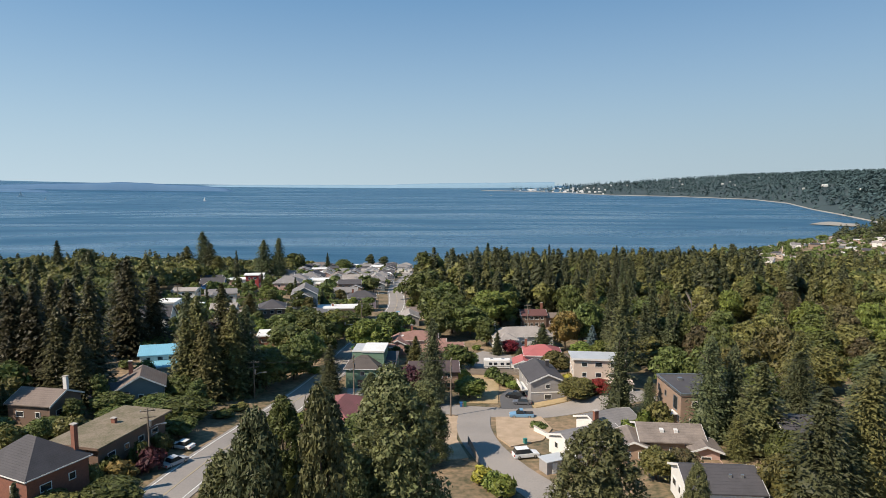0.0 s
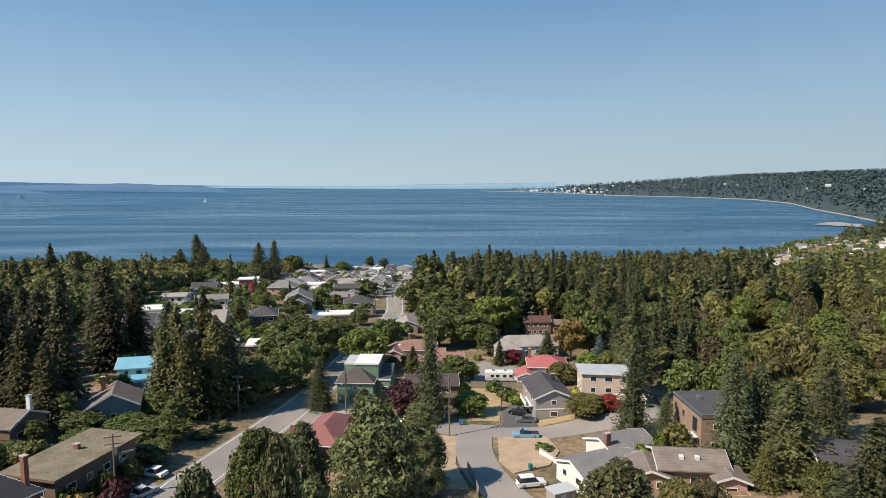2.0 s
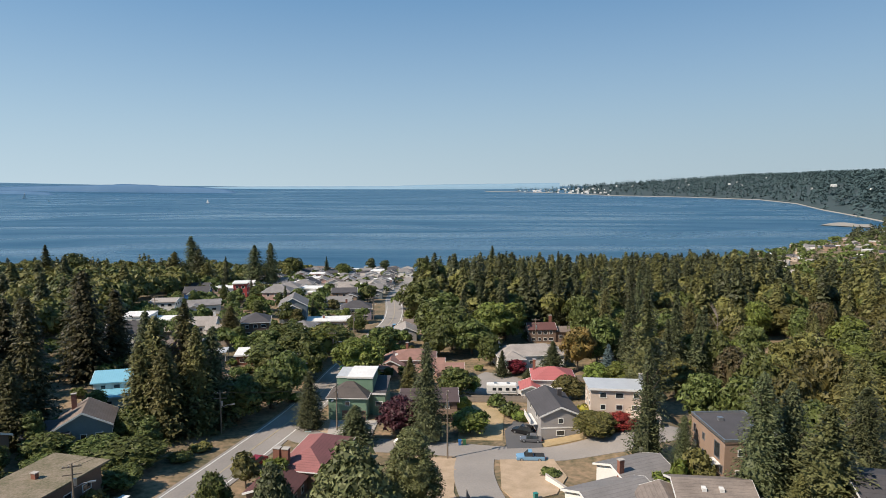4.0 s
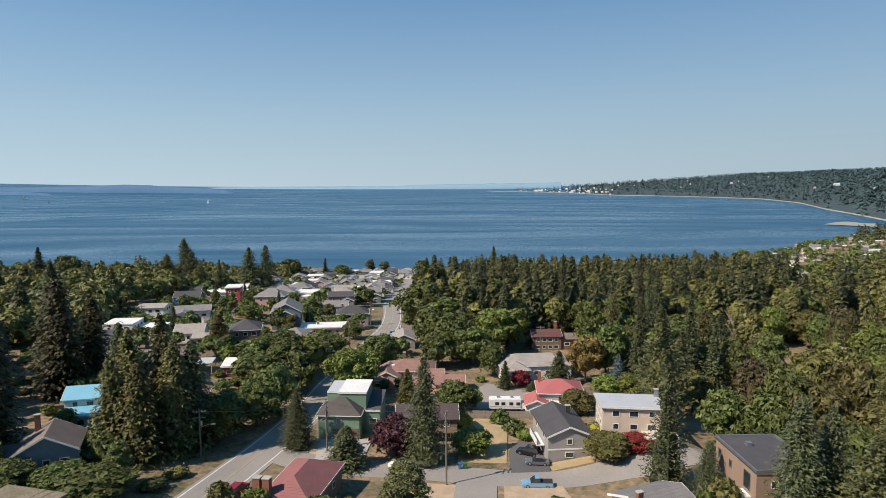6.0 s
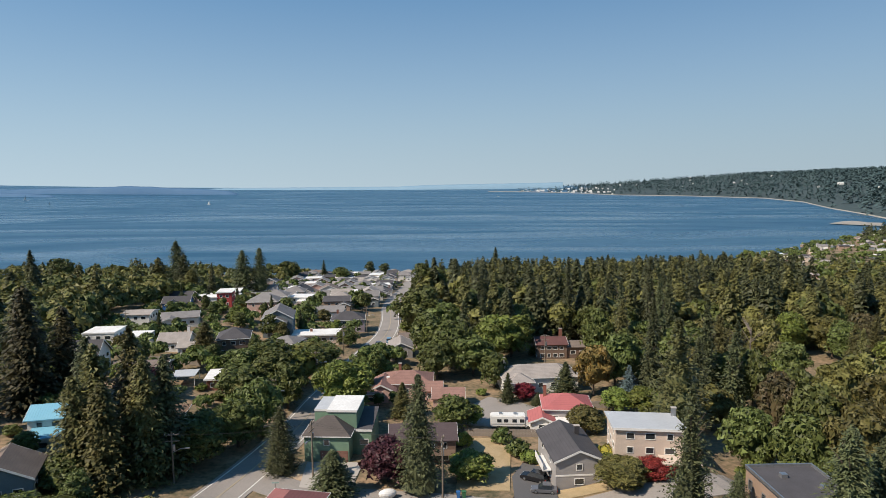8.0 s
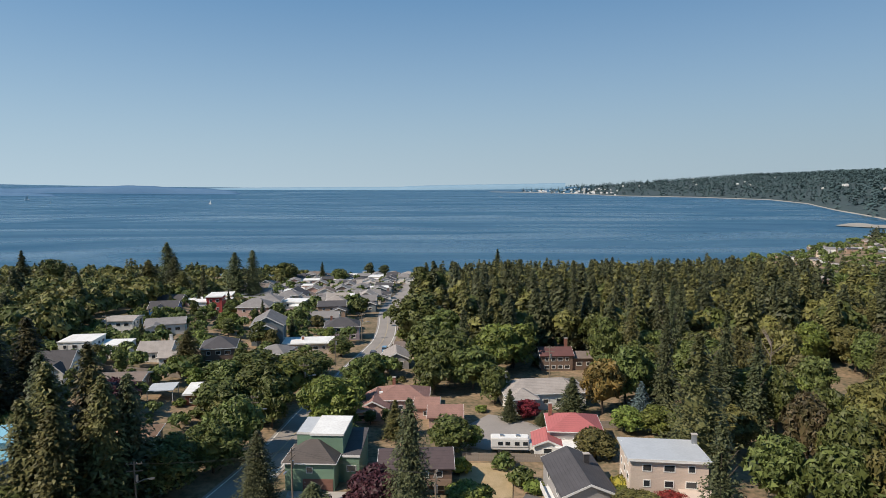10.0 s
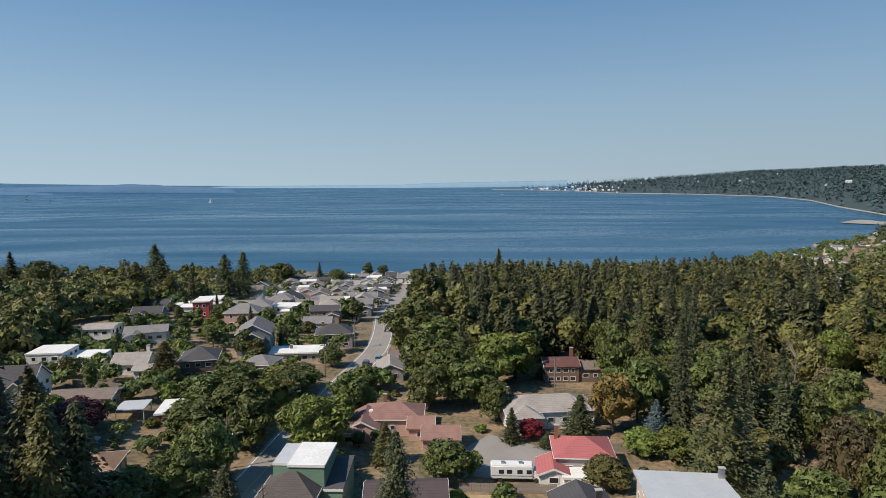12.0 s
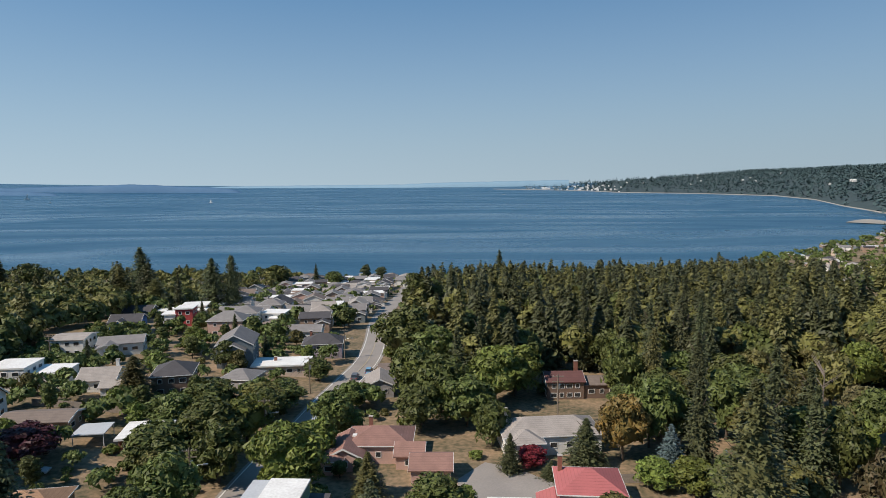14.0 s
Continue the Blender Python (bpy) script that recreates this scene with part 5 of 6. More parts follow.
tree("maple", 56, 151, 0, 4.6, LEAF, "green tree behind a driveway", top=71)
tree("maple", 61, 143, 0, 4.8, LEAF, "dark green tree behind a modern house", top=73)
tree("small_maple", 52, 141, 0, 2.6, LIGHT, "light green tree beside a driveway", top=66)
tree("maple", 67, 139, 0, 5, OLIVE, "olive tree behind a modern house", top=75)
tree("maple", 68, 152, 0, 5.2, LEAF, "dark green tree behind a driveway", top=74)
tree("cedar", -77, 140, 0, 5.6, DARK, "very tall dark cedar in a dense stand", top=89)
tree("cedar", -83.5, 143, 0, 5.8, DARK, "very tall dark cedar in a dense stand", top=88)
tree("cedar", -88.5, 138, 0, 5.6, DARK, "very tall dark cedar in a dense stand", top=86)
# along the skyline above the water
tree("near_fir", -139.4, 371.4, 0, 9.0, FIR, "tall dark fir on the skyline", top=81)
tree("cedar", -132, 362, 0, 9.0, FIR, "tall dark conifer on the skyline", top=75)
tree("cedar", -147, 366, 0, 9.0, CEDAR, "tall dark conifer on the skyline", top=73)
tree("cedar", -124, 352, 0, 9.0, CEDAR, "olive conifer on the skyline", top=69)
tree("fir", -114, 352, 0, 3.8, FIR, "slim dark fir on the skyline", top=72)
tree("cedar", -98.4, 351, 0, 8.6, FIR, "tall dark conifer above the houses", top=78)
tree("near_fir", -90.5, 353, 0, 6.4, FIR, "tall dark fir above the houses", top=79)
tree("fir", -309, 508, 0, 10.8, FIR, "tall dark fir on the skyline", top=63)
tree("maple", -285, 505, 0, 11.2, LEAF, "round dark tree on the skyline", top=57)
tree("poplar", -72, 632, 0, 4.4, FIR, "dark cypress near the shore", top=39)
tree("poplar", -59, 632, 0, 4.8, FIR, "dark cypress near the shore", top=37)
tree("fir", 46, 640, 0, 8.4, FIR, "lone dark fir near the shore", top=49)
tree("maple", -134, 570, 0, 10.1, LEAF, "round dark tree near the shore", top=46)
tree("fir", -109, 600, 0, 4.8, FIR, "dark fir near the shore", top=43)
tree("maple", -92, 590, 0, 7.8, LEAF, "round dark tree near the shore", top=38)

BROADS = [("maple", 12, 5, LEAF, MAPLES), ("maple", 13, 5.5, OLIVE, "broadleaf tree with dry olive foliage"), ("maple", 12, 5, LIGHT, "bright green broadleaf tree"),
          ("maple", 13, 5.5, OLIVE, "broadleaf tree with dry olive foliage"), ("maple", 12, 4.5, BROWN, "broadleaf tree turning brown in the drought"), ("cedar", 15, 3.6, CEDAR, CEDARS)]
WOOD = [("fir", 25, 4.2, FIR, FIRS), ("cedar", 22, 4.5, CEDAR, CEDARS), ("fir", 22, 4, FIR, FIRS), ("maple", 14, 5.5, LEAF, MAPLES)]


def clear(x, y, r=8.0):
    """Away from houses and roads."""
    if any((x - a) ** 2 + (y - b) ** 2 < r * r for a, b in FOOT):
        return False
    for line in (MAIN, CUL):
        for (ax, ay), (bx, by) in zip(line, line[1:]):
            t = max(0, min(1, ((x - ax) * (bx - ax) + (y - ay) * (by - ay)) / ((bx - ax) ** 2 + (by - ay) ** 2)))
            if (x - ax - t * (bx - ax)) ** 2 + (y - ay - t * (by - ay)) ** 2 < 49:
                return False
    return not (2 < x < 34 and 100 < y < 196) and not (-26 < x < 3 and 138 < y < 178)


scatter(98, 60, 200, 112, 262, BROADS, lambda x, y: x > 66 + 0.02 * (y - 140) and 40 < x < 0.78 * y + 30 and clear(x, y, 9), 6.0)
scatter(30, 44, 75, 178, 262, WOOD + BROADS[:2], lambda x, y: clear(x, y, 11), 5.5)
GARDEN = [("small_maple", 8, 3.8, LEAF, "small leafy green garden tree"), ("small_maple", 5, 2.6, LIGHT, "small light green garden tree"), ("small_maple", 6, 3, OLIVE, "small olive-leaved garden tree"),
          ("poplar", 7, 1.8, LEAF, "narrow upright garden tree"), ("fir", 8, 2.2, FIR, "young dark fir in a garden")]
scatter(34, -108, -44, 74, 142, GARDEN, lambda x, y: clear(x, y, 6.5), 4.0)
scatter(66, -116, -12, 112, 332, GARDEN, lambda x, y: clear(x, y, 7.5), 5.0)
SHRUBS = [("bush", 1.8, 1.5, LEAF, "rounded green garden shrub"), ("bush", 1.4, 1.3, OLIVE, "dry olive garden shrub"), ("bush", 2.6, 1.9, LEAF, "tall green garden shrub"), ("bush", 1.6, 1.4, LIGHT, "light green garden shrub")]
scatter(95, -116, 60, 100, 300, SHRUBS, lambda x, y: clear(x, y, 6.5), 3.0)

# woods beyond, too many to count
blocks_f, blocks_b, blocks_c, blocks_l = [], [], [], []


def wood_tree(x, y, tall, share, near=False):
    """Adds one tree of the uncounted woods: share is the part of conifers."""
    z, n = terrain(x, y) - 0.5, (640 if y < 300 else 300 if y < 430 else 110)
    if rng.random() < share:
        to = blocks_f if rng.random() < 0.6 else blocks_c
        to.append(lod_conifer(rng, x, y, z, tall * (0.55 + 0.5 * rng.random()), 4.0 + 1.4 * rng.random(), n))
    else:
        to = (blocks_b, blocks_b, blocks_l)[int(rng.integers(3))]
        to.append(lod_broad(rng, x, y, z, tall * 0.66 * (0.75 + 0.4 * rng.random()), 5.5 + 1.5 * rng.random(), n))


for i in range(230):
    x, y = 8 + 150 * rng.random(), 243 + 90 * rng.random()
    if clear(x, y, 11):
        wood_tree(x, y, 25, 0.62)
for i in range(330):
    x, y = -108 - 140 * rng.random(), 170 + 170 * rng.random()
    if x < -111 - 0.08 * (y - 200) and clear(x, y):
        wood_tree(x, y, 20, 0.12)
for i in range(150):
    x, y = 150 + 110 * rng.random(), 150 + 190 * rng.random()
    wood_tree(x, y, 20, 0.3)
for i in range(780):
    y = 310 + 330 * rng.random()
    x = -12 + (0.50 * y + 10) * rng.random()
    if y > shore(x) - 40 or (x > 0.42 * y + 30 and y > 520):
        continue
    wood_tree(x, y, 25 - 0.018 * (y - 300), 0.68)
for i in range(460):
    y = 320 + 330 * rng.random()
    x = -114 - 280 * rng.random() - 0.05 * (y - 300)
    wood_tree(x, y, 20, 0.1)
for i in range(330):
    y = 240 + 360 * rng.random()
    x = 0.5 * y + 30 + 0.45 * y * rng.random()
    wood_tree(x, y, 19, 0.45)
for i in range(520):
    y = 850 + 950 * rng.random()
    x = 0.62 * y + 0.30 * y * rng.random()
    if y < shore(x) - 10:
        blocks_f.append(lod_conifer(rng, x, y, terrain(x, y) - 0.5, 20 * (0.7 + 0.5 * rng.random()), 7, 40))
garden = []
for i in range(470):
    y = 292 + 380 * rng.random()
    x = -125 + 122 * rng.random() - 0.05 * (y - 300)
    if abs(x + 27) < 6:
        continue
    s = 1.8 + 4.0 * rng.random() ** 2.5
    garden.append(lod_broad(rng, x, y, terrain(x, y) - 0.3, s * 1.5, s * 0.75, 110))
for i in range(420):
    x, y = -118 + 108 * rng.random(), 168 + 130 * rng.random()
    if clear(x, y, 7.5):
        s = 1.0 + 3.0 * rng.random() ** 2
        garden.append(lod_broad(rng, x, y, terrain(x, y) - 0.3, s * 1.6, s, 220))
for i in range(2100):
    y = 440 + 900 * rng.random()
    x = 0.36 * y + 50 + rng.random() * (0.40 * y + 20)
    if y > shore(x) - 8:
        continue
    s = 2.2 + 5 * rng.random() ** 3
    garden.append(lod_broad(rng, x, y, terrain(x, y) - 0.3, s * 1.5, s * 0.85, 60))
woods("conifer_woods", blocks_f, FIR, "dark conifer woods above the shore")
woods("cedar_woods", blocks_c, CEDAR, "olive cedar woods above the shore")
woods("broadleaf_woods", blocks_b, OLIVE, "olive-green broadleaf woods")
woods("green_woods", blocks_l, LEAF, "green broadleaf trees among the woods")
woods("garden_trees", garden, LEAF, "small green garden trees and hedges between houses")

# bare dead trees that stand pale among the green
for k, (x, y, top) in enumerate(((93, 176, 73), (82, 207, 73))):
    g = np.random.default_rng(90 + k)
    z = terrain(x, y)
    H = top - z
    e = tagged(new("dead_tree"), "bare dead tree with pale branches", "tree")
    e.matrix_basis = pose(x, y, z - 0.2)
    bm = bmesh.new()
    tube(bm, (0, 0, 0), (0.4, 0, H * 0.95), 0.3, 0.06)
    part("trunk", bm, DEADWOOD, e)
    for i in range(9):
        a, q = g.random() * 6.28, H * (0.55 + 0.35 * g.random())
        tip = Vector((math.cos(a) * 3.2, math.sin(a) * 3.2, q + 2.6 + g.random()))
        bm = bmesh.new()
        tube(bm, (0.2, 0, q), tip, 0.12, 0.03, 5)
        part("branch", bm, DEADWOOD, e)

# ---- cars ----
RUBBER = material("tyre_rubber", (0.025, 0.025, 0.025), None, 5, 0.85)
RIM = material("alloy_rim", (0.5, 0.5, 0.5), None, 5, 0.35, 0.9)
LAMP_RED, LAMP_CLEAR = material("red_lamp_lens", (0.4, 0.02, 0.02), None, 5, 0.2), material("clear_lamp_lens", (0.7, 0.7, 0.72), None, 5, 0.15)


def lacquer(name, c):
    return material(name, c, tuple(v * 0.92 for v in c), 1.0, 0.25, spec=0.6)


def car(x, y, rot, paint, label, L=4.5, W=1.8, H=1.5, form="hatch", lift=0.14):
    """A parked car: hull with rounded ends, glasshouse, windows, wheels, lamps."""
    e = house(x, y, rot, label, z=terrain(x, y) + lift, name="car", category="car")
    FOOT.pop()
    belt = H * 0.56
    hull = [(-L / 2, 0.32), (-L / 2 + 0.1, 0.2), (L / 2 - 0.12, 0.2), (L / 2, 0.34), (L / 2 - 0.05, belt * 0.78), (L / 2 - 0.9, belt * 0.96), (L * 0.1, belt), (-L / 2 + 0.08, belt), (-L / 2, belt * 0.8)]
    bm = prism(hull, -W / 2, W / 2, "y")
    bmesh.ops.rotate(bm, verts=bm.verts, cent=(0, 0, 0), matrix=Matrix.Rotation(0, 3, "Z"))
    bmesh.ops.bevel(bm, geom=[ed for ed in bm.edges if abs(ed.verts[0].co.y - ed.verts[1].co.y) < 0.01], offset=0.09, segments=2, affect="EDGES")
    part("body", bm, paint, e)
    x0, x1 = {"hatch": (-L * 0.46, L * 0.24), "sedan": (-L * 0.30, L * 0.22), "pickup": (-L * 0.10, L * 0.22)}[form]
    cab = bmesh.new()
    lo = [cab.verts.new(p) for p in ((x0, -W / 2 + 0.08, belt), (x1, -W / 2 + 0.08, belt), (x1, W / 2 - 0.08, belt), (x0, W / 2 - 0.08, belt))]
    hi = [cab.verts.new(p) for p in ((x0 + 0.28, -W / 2 + 0.24, H), (x1 - 0.75, -W / 2 + 0.24, H), (x1 - 0.75, W / 2 - 0.24, H), (x0 + 0.28, W / 2 - 0.24, H))]
    for i in range(4):
        cab.faces.new((lo[i], lo[(i + 1) % 4], hi[(i + 1) % 4], hi[i]))
    cab.faces.new(hi)
    part("glasshouse", cab, GLASS, e, "dark tinted windows")
    part("roof", boxes((x0 + 0.24, x1 - 0.71, -W / 2 + 0.22, W / 2 - 0.22, H - 0.01, H + 0.05)), paint, e)
    if form == "pickup":
        part("bed", boxes((-L / 2 + 0.1, x0 - 0.05, -W / 2 + 0.1, W / 2 - 0.1, belt + 0.005, belt + 0.02)), RUBBER, e, "dark open load bed")
    for wx in (-L * 0.31, L * 0.32):
        for s in (-1, 1):
            bm = bmesh.new()
            tube(bm, (wx, s * (W / 2 - 0.2), 0.32), (wx, s * (W / 2 + 0.01), 0.32), 0.32, 0.32, 14)
            w = part("wheel", bm, RUBBER, e)
            bm = bmesh.new()
            tube(bm, (wx, s * (W / 2 + 0.005), 0.32), (wx, s * (W / 2 + 0.03), 0.32), 0.2, 0.18, 10)
            part("rim", bm, RIM, w)
    for s in (-1, 1):
        part("headlight", boxes((L / 2 - 0.1, L / 2 + 0.015, s * W * 0.36 - 0.16, s * W * 0.36 + 0.16, belt * 0.62, belt * 0.76)), LAMP_CLEAR, e)
        part("tail_light", boxes((-L / 2 - 0.015, -L / 2 + 0.1, s * W * 0.4 - 0.12, s * W * 0.4 + 0.12, belt * 0.6, belt * 0.88)), LAMP_RED, e)
    return e


P_WHITE, P_BLACK, P_SILVER = lacquer("white_car_paint", (0.75, 0.75, 0.74)), lacquer("black_car_paint", (0.012, 0.012, 0.014)), lacquer("silver_car_paint", (0.42, 0.43, 0.45))
P_RED, P_BLUE, P_GREY = lacquer("dark_red_car_paint", (0.22, 0.015, 0.02)), lacquer("pale_blue_car_paint", (0.18, 0.33, 0.48)), lacquer("grey_car_paint", (0.12, 0.12, 0.13))
car(15.6, 110.5, 12, P_WHITE, "white estate car parked beside a dry bank", 4.7, 1.9, 1.7)
car(18.2, 148.5, 150, P_BLACK, "black car parked on a dark driveway", 4.7, 1.9, 1.7)
car(19.2, 143.9, 172, P_GREY, "dark car with a pale cover on a driveway", 4.3, 1.8, 1.45, "sedan")
car(17.8, 134.2, 178, P_BLUE, "pale blue and white pickup truck at the roadside", 5.2, 1.9, 1.7, "pickup")
car(-15.5, 151.5, 100, P_BLACK, "black car before a brown garage door", 4.4, 1.8, 1.45, "sedan")
car(-31.5, 131.5, 76, P_RED, "dark red car parked at the street side", 4.5, 1.85, 1.6)
car(-44.6, 105.5, 60, P_SILVER, "silver car in a driveway off the street", 4.5, 1.8, 1.45, "sedan")
car(-46.2, 112.5, 165, P_WHITE, "white car in a driveway off the street", 4.4, 1.8, 1.45, "sedan")
car(-64.5, 183, 8, P_SILVER, "silver car parked in a shaded yard", 4.5, 1.8, 1.45, "sedan")
car(-72.5, 180.5, 80, P_BLACK, "dark car parked in a shaded yard", 4.5, 1.8, 1.5)
car(-23.4, 216, 85, P_SILVER, "silver car driving on the street", 4.4, 1.8, 1.5)
car(-20.6, 252, 88, P_GREY, "grey car parked at the street side", 4.4, 1.8, 1.5)
car(-15.5, 246, 90, P_WHITE, "white van parked by a house", 5.0, 2.0, 2.1)
car(-17.5, 258, 88, P_BLUE, "pale blue car parked at the street side", 4.3, 1.8, 1.5)
car(-0.2, 148.5, 95, P_SILVER, "silver car beside a utility pole", 4.4, 1.8, 1.5)
car(62, 150.5, 20, P_GREY, "dark car under a tree", 4.4, 1.8, 1.5)

# camper on the turning place
e = tagged(new("camper"), "long white camper parked behind a fence", "camper")
e.matrix_basis = pose(16.2, 174, terrain(16.2, 174) + 0.14, 0, 0, -2)
bm = boxes((-4.0, 3.4, -1.2, 1.2, 0.6, 3.0))
bmesh.ops.bevel(bm, geom=bm.edges[:], offset=0.18, segments=2, affect="EDGES")
part("body", bm, WHITE, e)
part("cab", prism([(3.3, 0.5), (5.0, 0.5), (5.0, 1.3), (4.2, 2.0), (3.3, 2.0)], -1.05, 1.05, "y"), WHITE, e)
for wx in (-2.6, -1.2, 0.6, 2.2):
    part("window", boxes((wx, wx + 0.9, -1.23, -1.19, 1.6, 2.3)), GLASS, e)
part("stripe", boxes((-3.9, 3.3, -1.225, -1.195, 1.15, 1.3)), METAL, e)
for wx in (-2.3, 3.9):
    bm = bmesh.new()
    tube(bm, (wx, -1.15, 0.4), (wx, 1.15, 0.4), 0.4, 0.4, 14)
    part("wheel", bm, RUBBER, e)
for ux in (-2.2, 0.9):
    part("roof_vent", boxes((ux, ux + 0.7, -0.35, 0.35, 2.99, 3.25)), METAL, e)

# ---- utility poles, lamps, wires ----
def utility_pole(x, y, top, lamp=0, arm=0.0):
    z = terrain(x, y)
    e = tagged(new("utility_pole"), "weathered wooden utility pole with crossarms", "utility pole", "poles along the streets")
    e.matrix_basis = pose(x, y, z, 0, 0, arm)
    H = top - z
    bm = bmesh.new()
    tube(bm, (0, 0, -1), (0, 0, H), 0.17, 0.11, 9)
    part("pole", bm, POLE, e)
    for k in (0.5, 1.6):
        part("crossarm", boxes((-1.2, 1.2, -0.07, 0.07, H - k - 0.07, H - k + 0.07)), POLE, e)
    for s in (-1.05, -0.4, 0.4, 1.05):
        part("insulator", boxes((s - 0.05, s + 0.05, -0.05, 0.05, H - 0.43, H - 0.25)), CONCRETE, e)
    bm = bmesh.new()
    tube(bm, (0.3, 0, H - 3.2), (0.3, 0, H - 2.2), 0.22, 0.22, 10)
    part("transformer", bm, METAL, e)
    if lamp:
        bm = bmesh.new()
        tube(bm, (0, 0, H - 3.6), (lamp * 1.3, 0, H - 3.0), 0.05, 0.05, 6)
        tube(bm, (lamp * 1.3, 0, H - 3.0), (lamp * 2.4, 0, H - 2.95), 0.05, 0.05, 6)
        part("lamp_arm", bm, METAL, e)
        part("lamp_head", boxes((lamp * 2.4 - 0.4, lamp * 2.4 + 0.4, -0.16, 0.16, H - 3.05, H - 2.87)), METAL, e)
    return (x, y, top - 0.35)


def wire(a, b, sag=0.8, off=0.0):
    bm = bmesh.new()
    pts = [Vector(a).lerp(Vector(b), i / 10) + Vector((off, 0, -sag * 4 * (i / 10) * (1 - i / 10))) for i in range(11)]
    rings = [[bm.verts.new(p + Vector(o) * 0.022) for o in ((0, 0, 1), (0.87, 0, -0.5), (-0.87, 0, -0.5))] for p in pts]
    for r, q in zip(rings, rings[1:]):
        for k in range(3):
            bm.faces.new((r[k], r[(k + 1) % 3], q[(k + 1) % 3], q[k]))
    tagged(part("power_line", bm, RUBBER), "thin black power line between poles", "power line", "power lines along the streets")


pa = utility_pole(-48.5, 104.8, 72.5, 1, 20)
pb = utility_pole(-43.0, 145.5, 69.0, 1, 10)
pc = utility_pole(-35.5, 178.0, 68.0, 1, 10)
pd = utility_pole(-31.2, 204.0, 67.0, 1, 5)
pe = utility_pole(-30.0, 238.0, 66.0, 0, 5)
pf = utility_pole(-27.5, 275.0, 64.5, 1, 0)
pg = utility_pole(2.6, 135.0, 72.5, 0, 80)
ph = utility_pole(-20.5, 150.2, 69.0, -1, 80)
pi_ = utility_pole(29.5, 213.0, 69.0, 0, 0)
pj = utility_pole(45.5, 291.0, 62.5, 0, 0)
pk = utility_pole(-103.0, 247.0, 70.0, 0, 0)
pl = utility_pole(-16.5, 290.0, 63.0, 0, 0)
for a, b in ((pa, pb), (pb, pc), (pc, pd), (pd, pe), (pe, pf), (pg, ph), (ph, pb), (pf, pl)):
    for off in (-0.7, 0.7):
        wire(a, b, 0.7, off)

# street sign on the corner
e = tagged(new("street_sign"), "small street sign on a thin post", "sign")
e.matrix_basis = pose(-24.5, 141.0, terrain(-24.5, 141.0))
part("post", boxes((-0.04, 0.04, -0.04, 0.04, -0.3, 3.0)), METAL, e)
part("plate", boxes((-0.6, 0.6, -0.015, 0.015, 3.0, 3.25)), material("sign_plate", (0.35, 0.45, 0.42), None, 3, 0.5), e)

# fences, walls and bins
BOARD = mesh_of("board", [(x, y, z) for z in (0, 1.6) for x, y in ((-0.14, -0.02), (0.14, -0.02), (0.14, 0.02), (-0.14, 0.02))],
                [(3, 2, 1, 0), (4, 5, 6, 7), (0, 1, 5, 4), (1, 2, 6, 5), (2, 3, 7, 6), (3, 0, 4, 7)], FENCE)


def fence(points, label):
    e = tagged(new("fence"), label, "fence")
    for (ax, ay), (bx, by) in zip(points, points[1:]):
        L = math.hypot(bx - ax, by - ay)
        rot = math.degrees(math.atan2(by - ay, bx - ax))
        n = int(L / 0.3)
        for i in range(n):
            x, y = ax + (bx - ax) * (i + 0.5) / n, ay + (by - ay) * (i + 0.5) / n
            o = new("board", BOARD)
            o.parent = e
            o.matrix_basis = pose(x, y, terrain(x, y) + 0.05 + 0.03 * math.sin(i * 7.3), 0, 0, rot)
    return e


fence(((6.6, 169.6), (23.0, 168.8)), "weathered grey board fence behind a dry lawn")
fence(((-23.5, 159), (-22.5, 172)), "grey board fence beside a green house")
fence(((33.5, 186.5), (40.5, 186.5)), "grey board fence beside a red-roofed house")
fence(((-86, 214), (-64, 213)), "dark board fence between gardens")
for k, (x, y, c, n) in enumerate(((5.0, 141.9, (0.03, 0.13, 0.33), "blue"), (5.9, 142.0, (0.05, 0.16, 0.07), "green"), (16.4, 117.2, (0.03, 0.22, 0.20), "teal"), (-27.5, 197.0, (0.04, 0.16, 0.08), "green"))):
    e = tagged(new("wheeled_bin"), f"{n} plastic wheeled bin at the kerb", "bin")
    e.matrix_basis = pose(x, y, terrain(x, y) + 0.1, 0, 0, 10 * k)
    pm = material(n + "_bin_plastic", c, None, 3, 0.5)
    part("body", prism([(-0.24, 0.05), (0.24, 0.05), (0.31, 1.0), (-0.31, 1.0)], -0.3, 0.3, "y"), pm, e)
    part("lid", boxes((-0.34, 0.34, -0.33, 0.33, 1.0, 1.07)), pm, e)
e = tagged(new("retaining_wall"), "low white garden wall on a dry bank", "wall")
e.matrix_basis = pose(20.8, 121.5, terrain(20.8, 121.5), 0, 0, -62)
part("wall", boxes((-3.5, 3.5, -0.12, 0.12, -0.4, 1.0)), WHITE, e)
part("coping", boxes((-3.6, 3.6, -0.18, 0.18, 1.0, 1.1)), CONCRETE, e)
fence(((5.6, 117.5), (6.3, 113), (7.0, 106.5), (6.4, 102)), "pale board fence along the lane")
e = tagged(new("shed"), "small grey shed with a flat pale roof", "shed")
e.matrix_basis = pose(19.4, 104.6, terrain(19.4, 104.6), 0, 0, 24)
part("wall", boxes((-1.9, 1.9, -1.2, 1.2, -0.5, 2.2)), W_GREY, e)
part("roof", boxes((-2.1, 2.1, -1.4, 1.4, 2.2, 2.34)), R_SHEET, e)
door(e, -0.4, -1.2, 0.9, 1.9, WHITE)
e = tagged(new("rowing_boat"), "white boat under a cover by the trees", "boat")
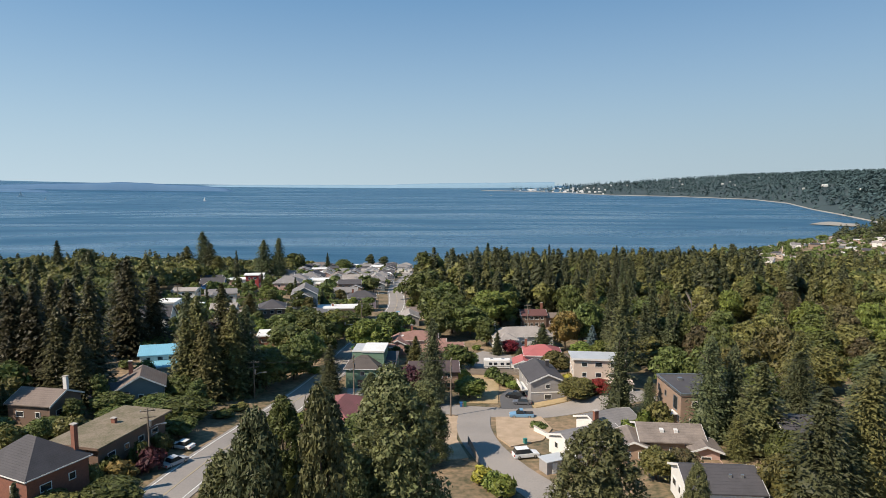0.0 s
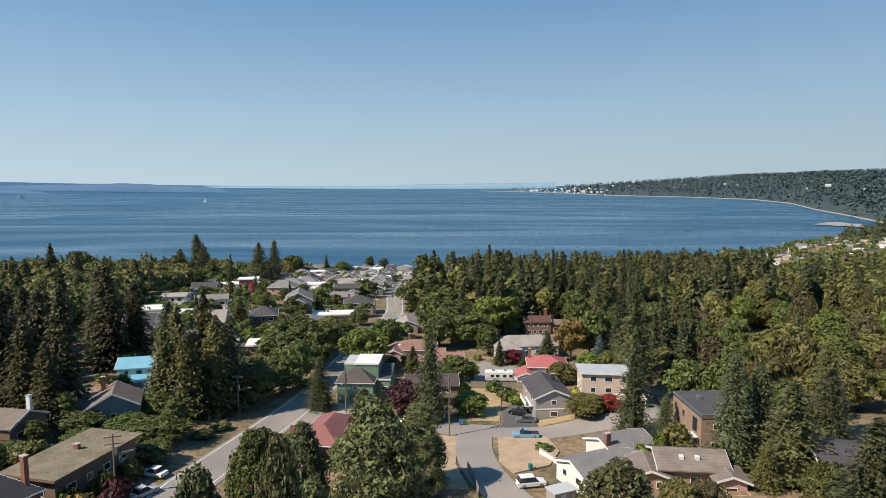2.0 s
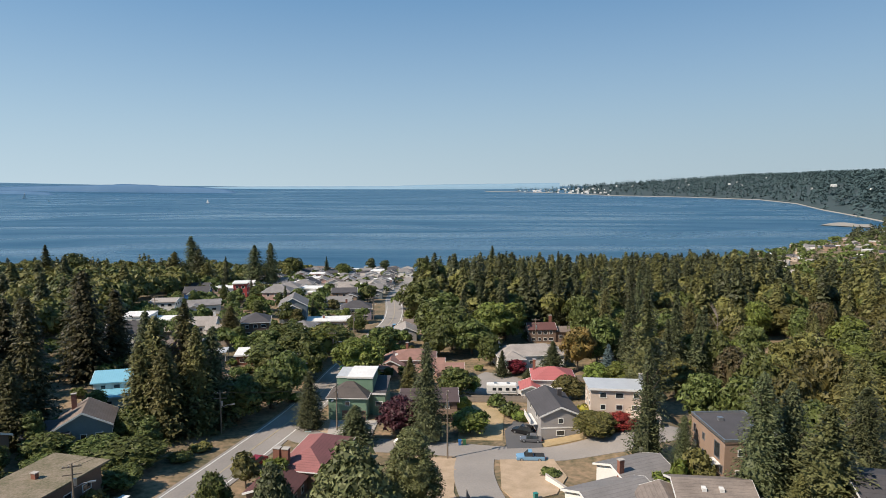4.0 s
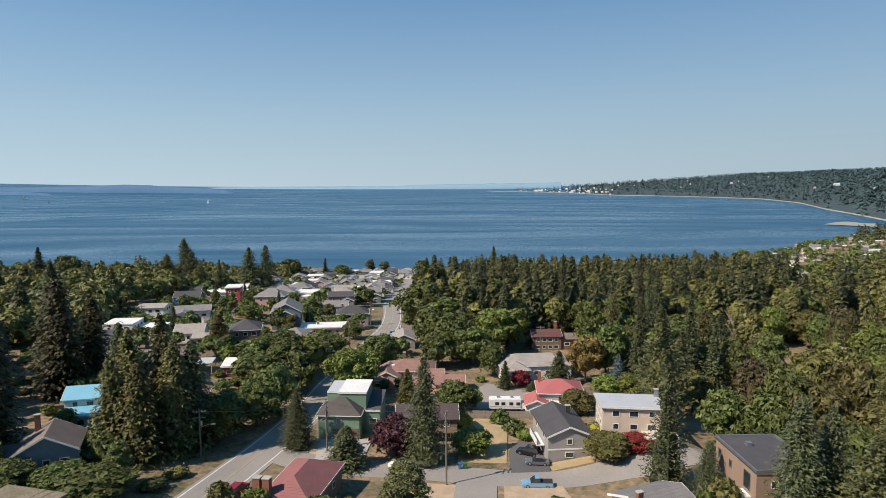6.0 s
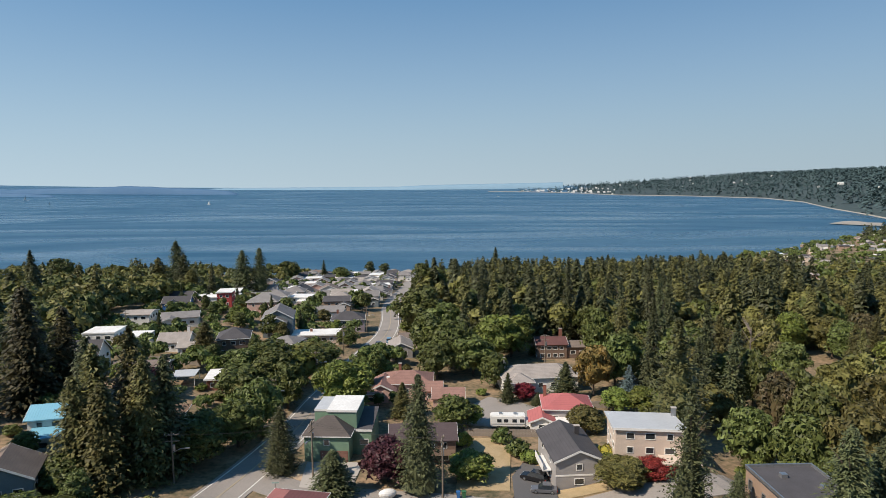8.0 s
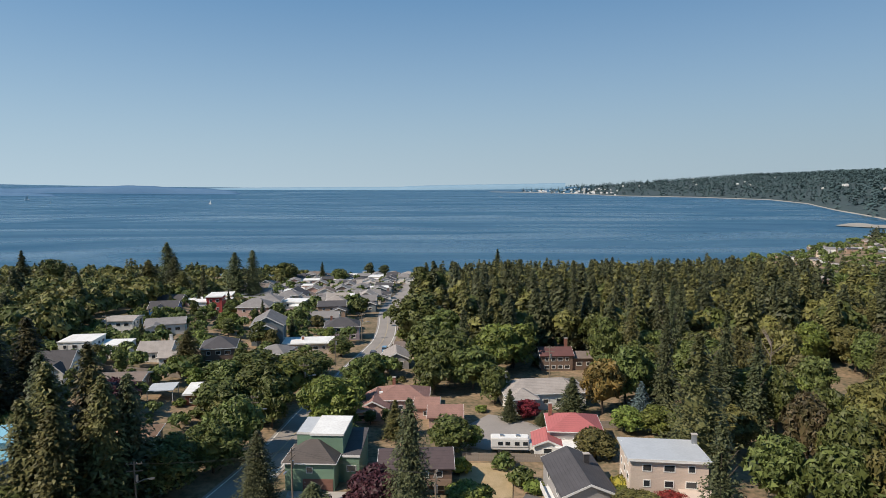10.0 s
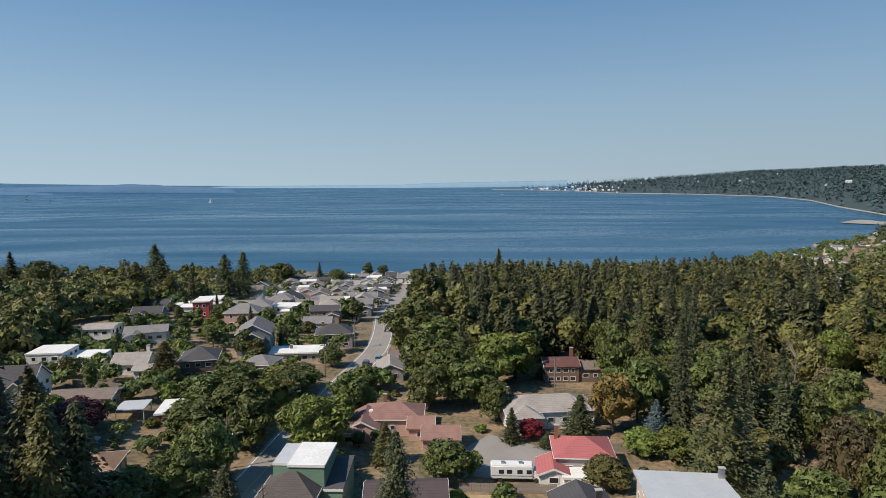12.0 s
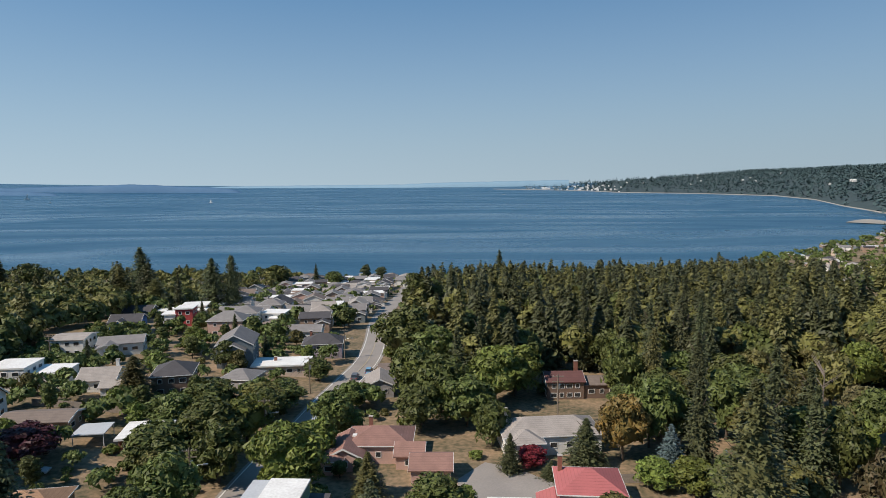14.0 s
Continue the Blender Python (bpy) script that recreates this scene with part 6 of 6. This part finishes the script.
e.matrix_basis = pose(-6.5, 141.8, terrain(-6.5, 141.8), 0, 0, 15)
bm = bmesh.new()
bmesh.ops.create_uvsphere(bm, u_segments=14, v_segments=8, radius=1.0)
for v in bm.verts:
    v.co = Vector((v.co.x * 1.5, v.co.y * 0.8, 0.9 + v.co.z * (0.75 if v.co.z > 0 else 0.9)))
part("cover", bm, WHITE, e)

# ---- boats on the water ----
for k, (a, q, s) in enumerate(((360, 355.5, 1.0), (78, 353.5, 0.8), (35, 347, 1.6), (1205, 357, 0.6), (200, 350.5, 0.8), (868, 346, 0.7))):
    d = 400.0
    while EZ - (q - 321) / FOC * d > sea_level(d * (a - 784) / FOC, d) and d < 4800:
        d += 4
    x, y = EX + d * (a - 784) / FOC, EY + d
    e = tagged(new("sailing_boat"), "white sailing boat out on the water", "boat", "boats on the water")
    e.matrix_basis = pose(x, y, sea_level(x, y), 0, 0, 30 * k) @ Matrix.Diagonal((s, s, s, 1))
    part("hull", prism([(-7, 1.4), (-6, -0.5), (6, -0.5), (9, 1.8)], -1.8, 1.8, "y"), WHITE, e)
    if k < 3:
        part("sail", prism([(-4.5, 2.6), (3, 2.6), (2.6, 17)], -0.12, 0.12, "y"), WHITE, e)
        bm = bmesh.new()
        tube(bm, (3.1, 0, 1.0), (2.7, 0, 18), 0.16, 0.1, 6)
        part("mast", bm, METAL, e)
    else:
        part("cabin", boxes((-2, 3, -1.2, 1.2, 1.6, 3.4)), WHITE, e)

# ---- pale houses along the far shore, too many to count ----
rng = np.random.default_rng(33)
P, F = [], []


def far_house(x, y, z, w, d, h):
    n = len(P)
    P.extend([(x - w, y - d, z - 3), (x + w, y - d, z - 3), (x + w, y + d, z - 3), (x - w, y + d, z - 3), (x - w, y - d, z + h), (x + w, y - d, z + h), (x + w, y + d, z + h), (x - w, y + d, z + h), (x - w, y, z + h * 1.5), (x + w, y, z + h * 1.5)])
    F.extend([tuple(i + n for i in f) for f in ((0, 1, 5, 4), (1, 2, 6, 9, 5), (2, 3, 7, 6), (3, 0, 4, 8, 7), (4, 5, 9, 8), (6, 7, 8, 9))])


for i in range(98):
    if i < 84:
        a, f = 905 + 165 * rng.random(), 0.01 + 0.30 * rng.random() ** 1.5
    else:
        a, f = 1070 + 480 * rng.random(), 0.15 + 0.55 * rng.random()
    x, y, z = coast_point(a, f)
    s = 0.35 + 0.4 * rng.random()
    far_house(x, y, z + (3 if i < 84 else 14), 9 * s, 6 * s, 7 * s)
tagged(new("far_houses", mesh_of("far_houses", P, F, WHITE)), "pale houses scattered along the far shore", "houses", kind="stuff")
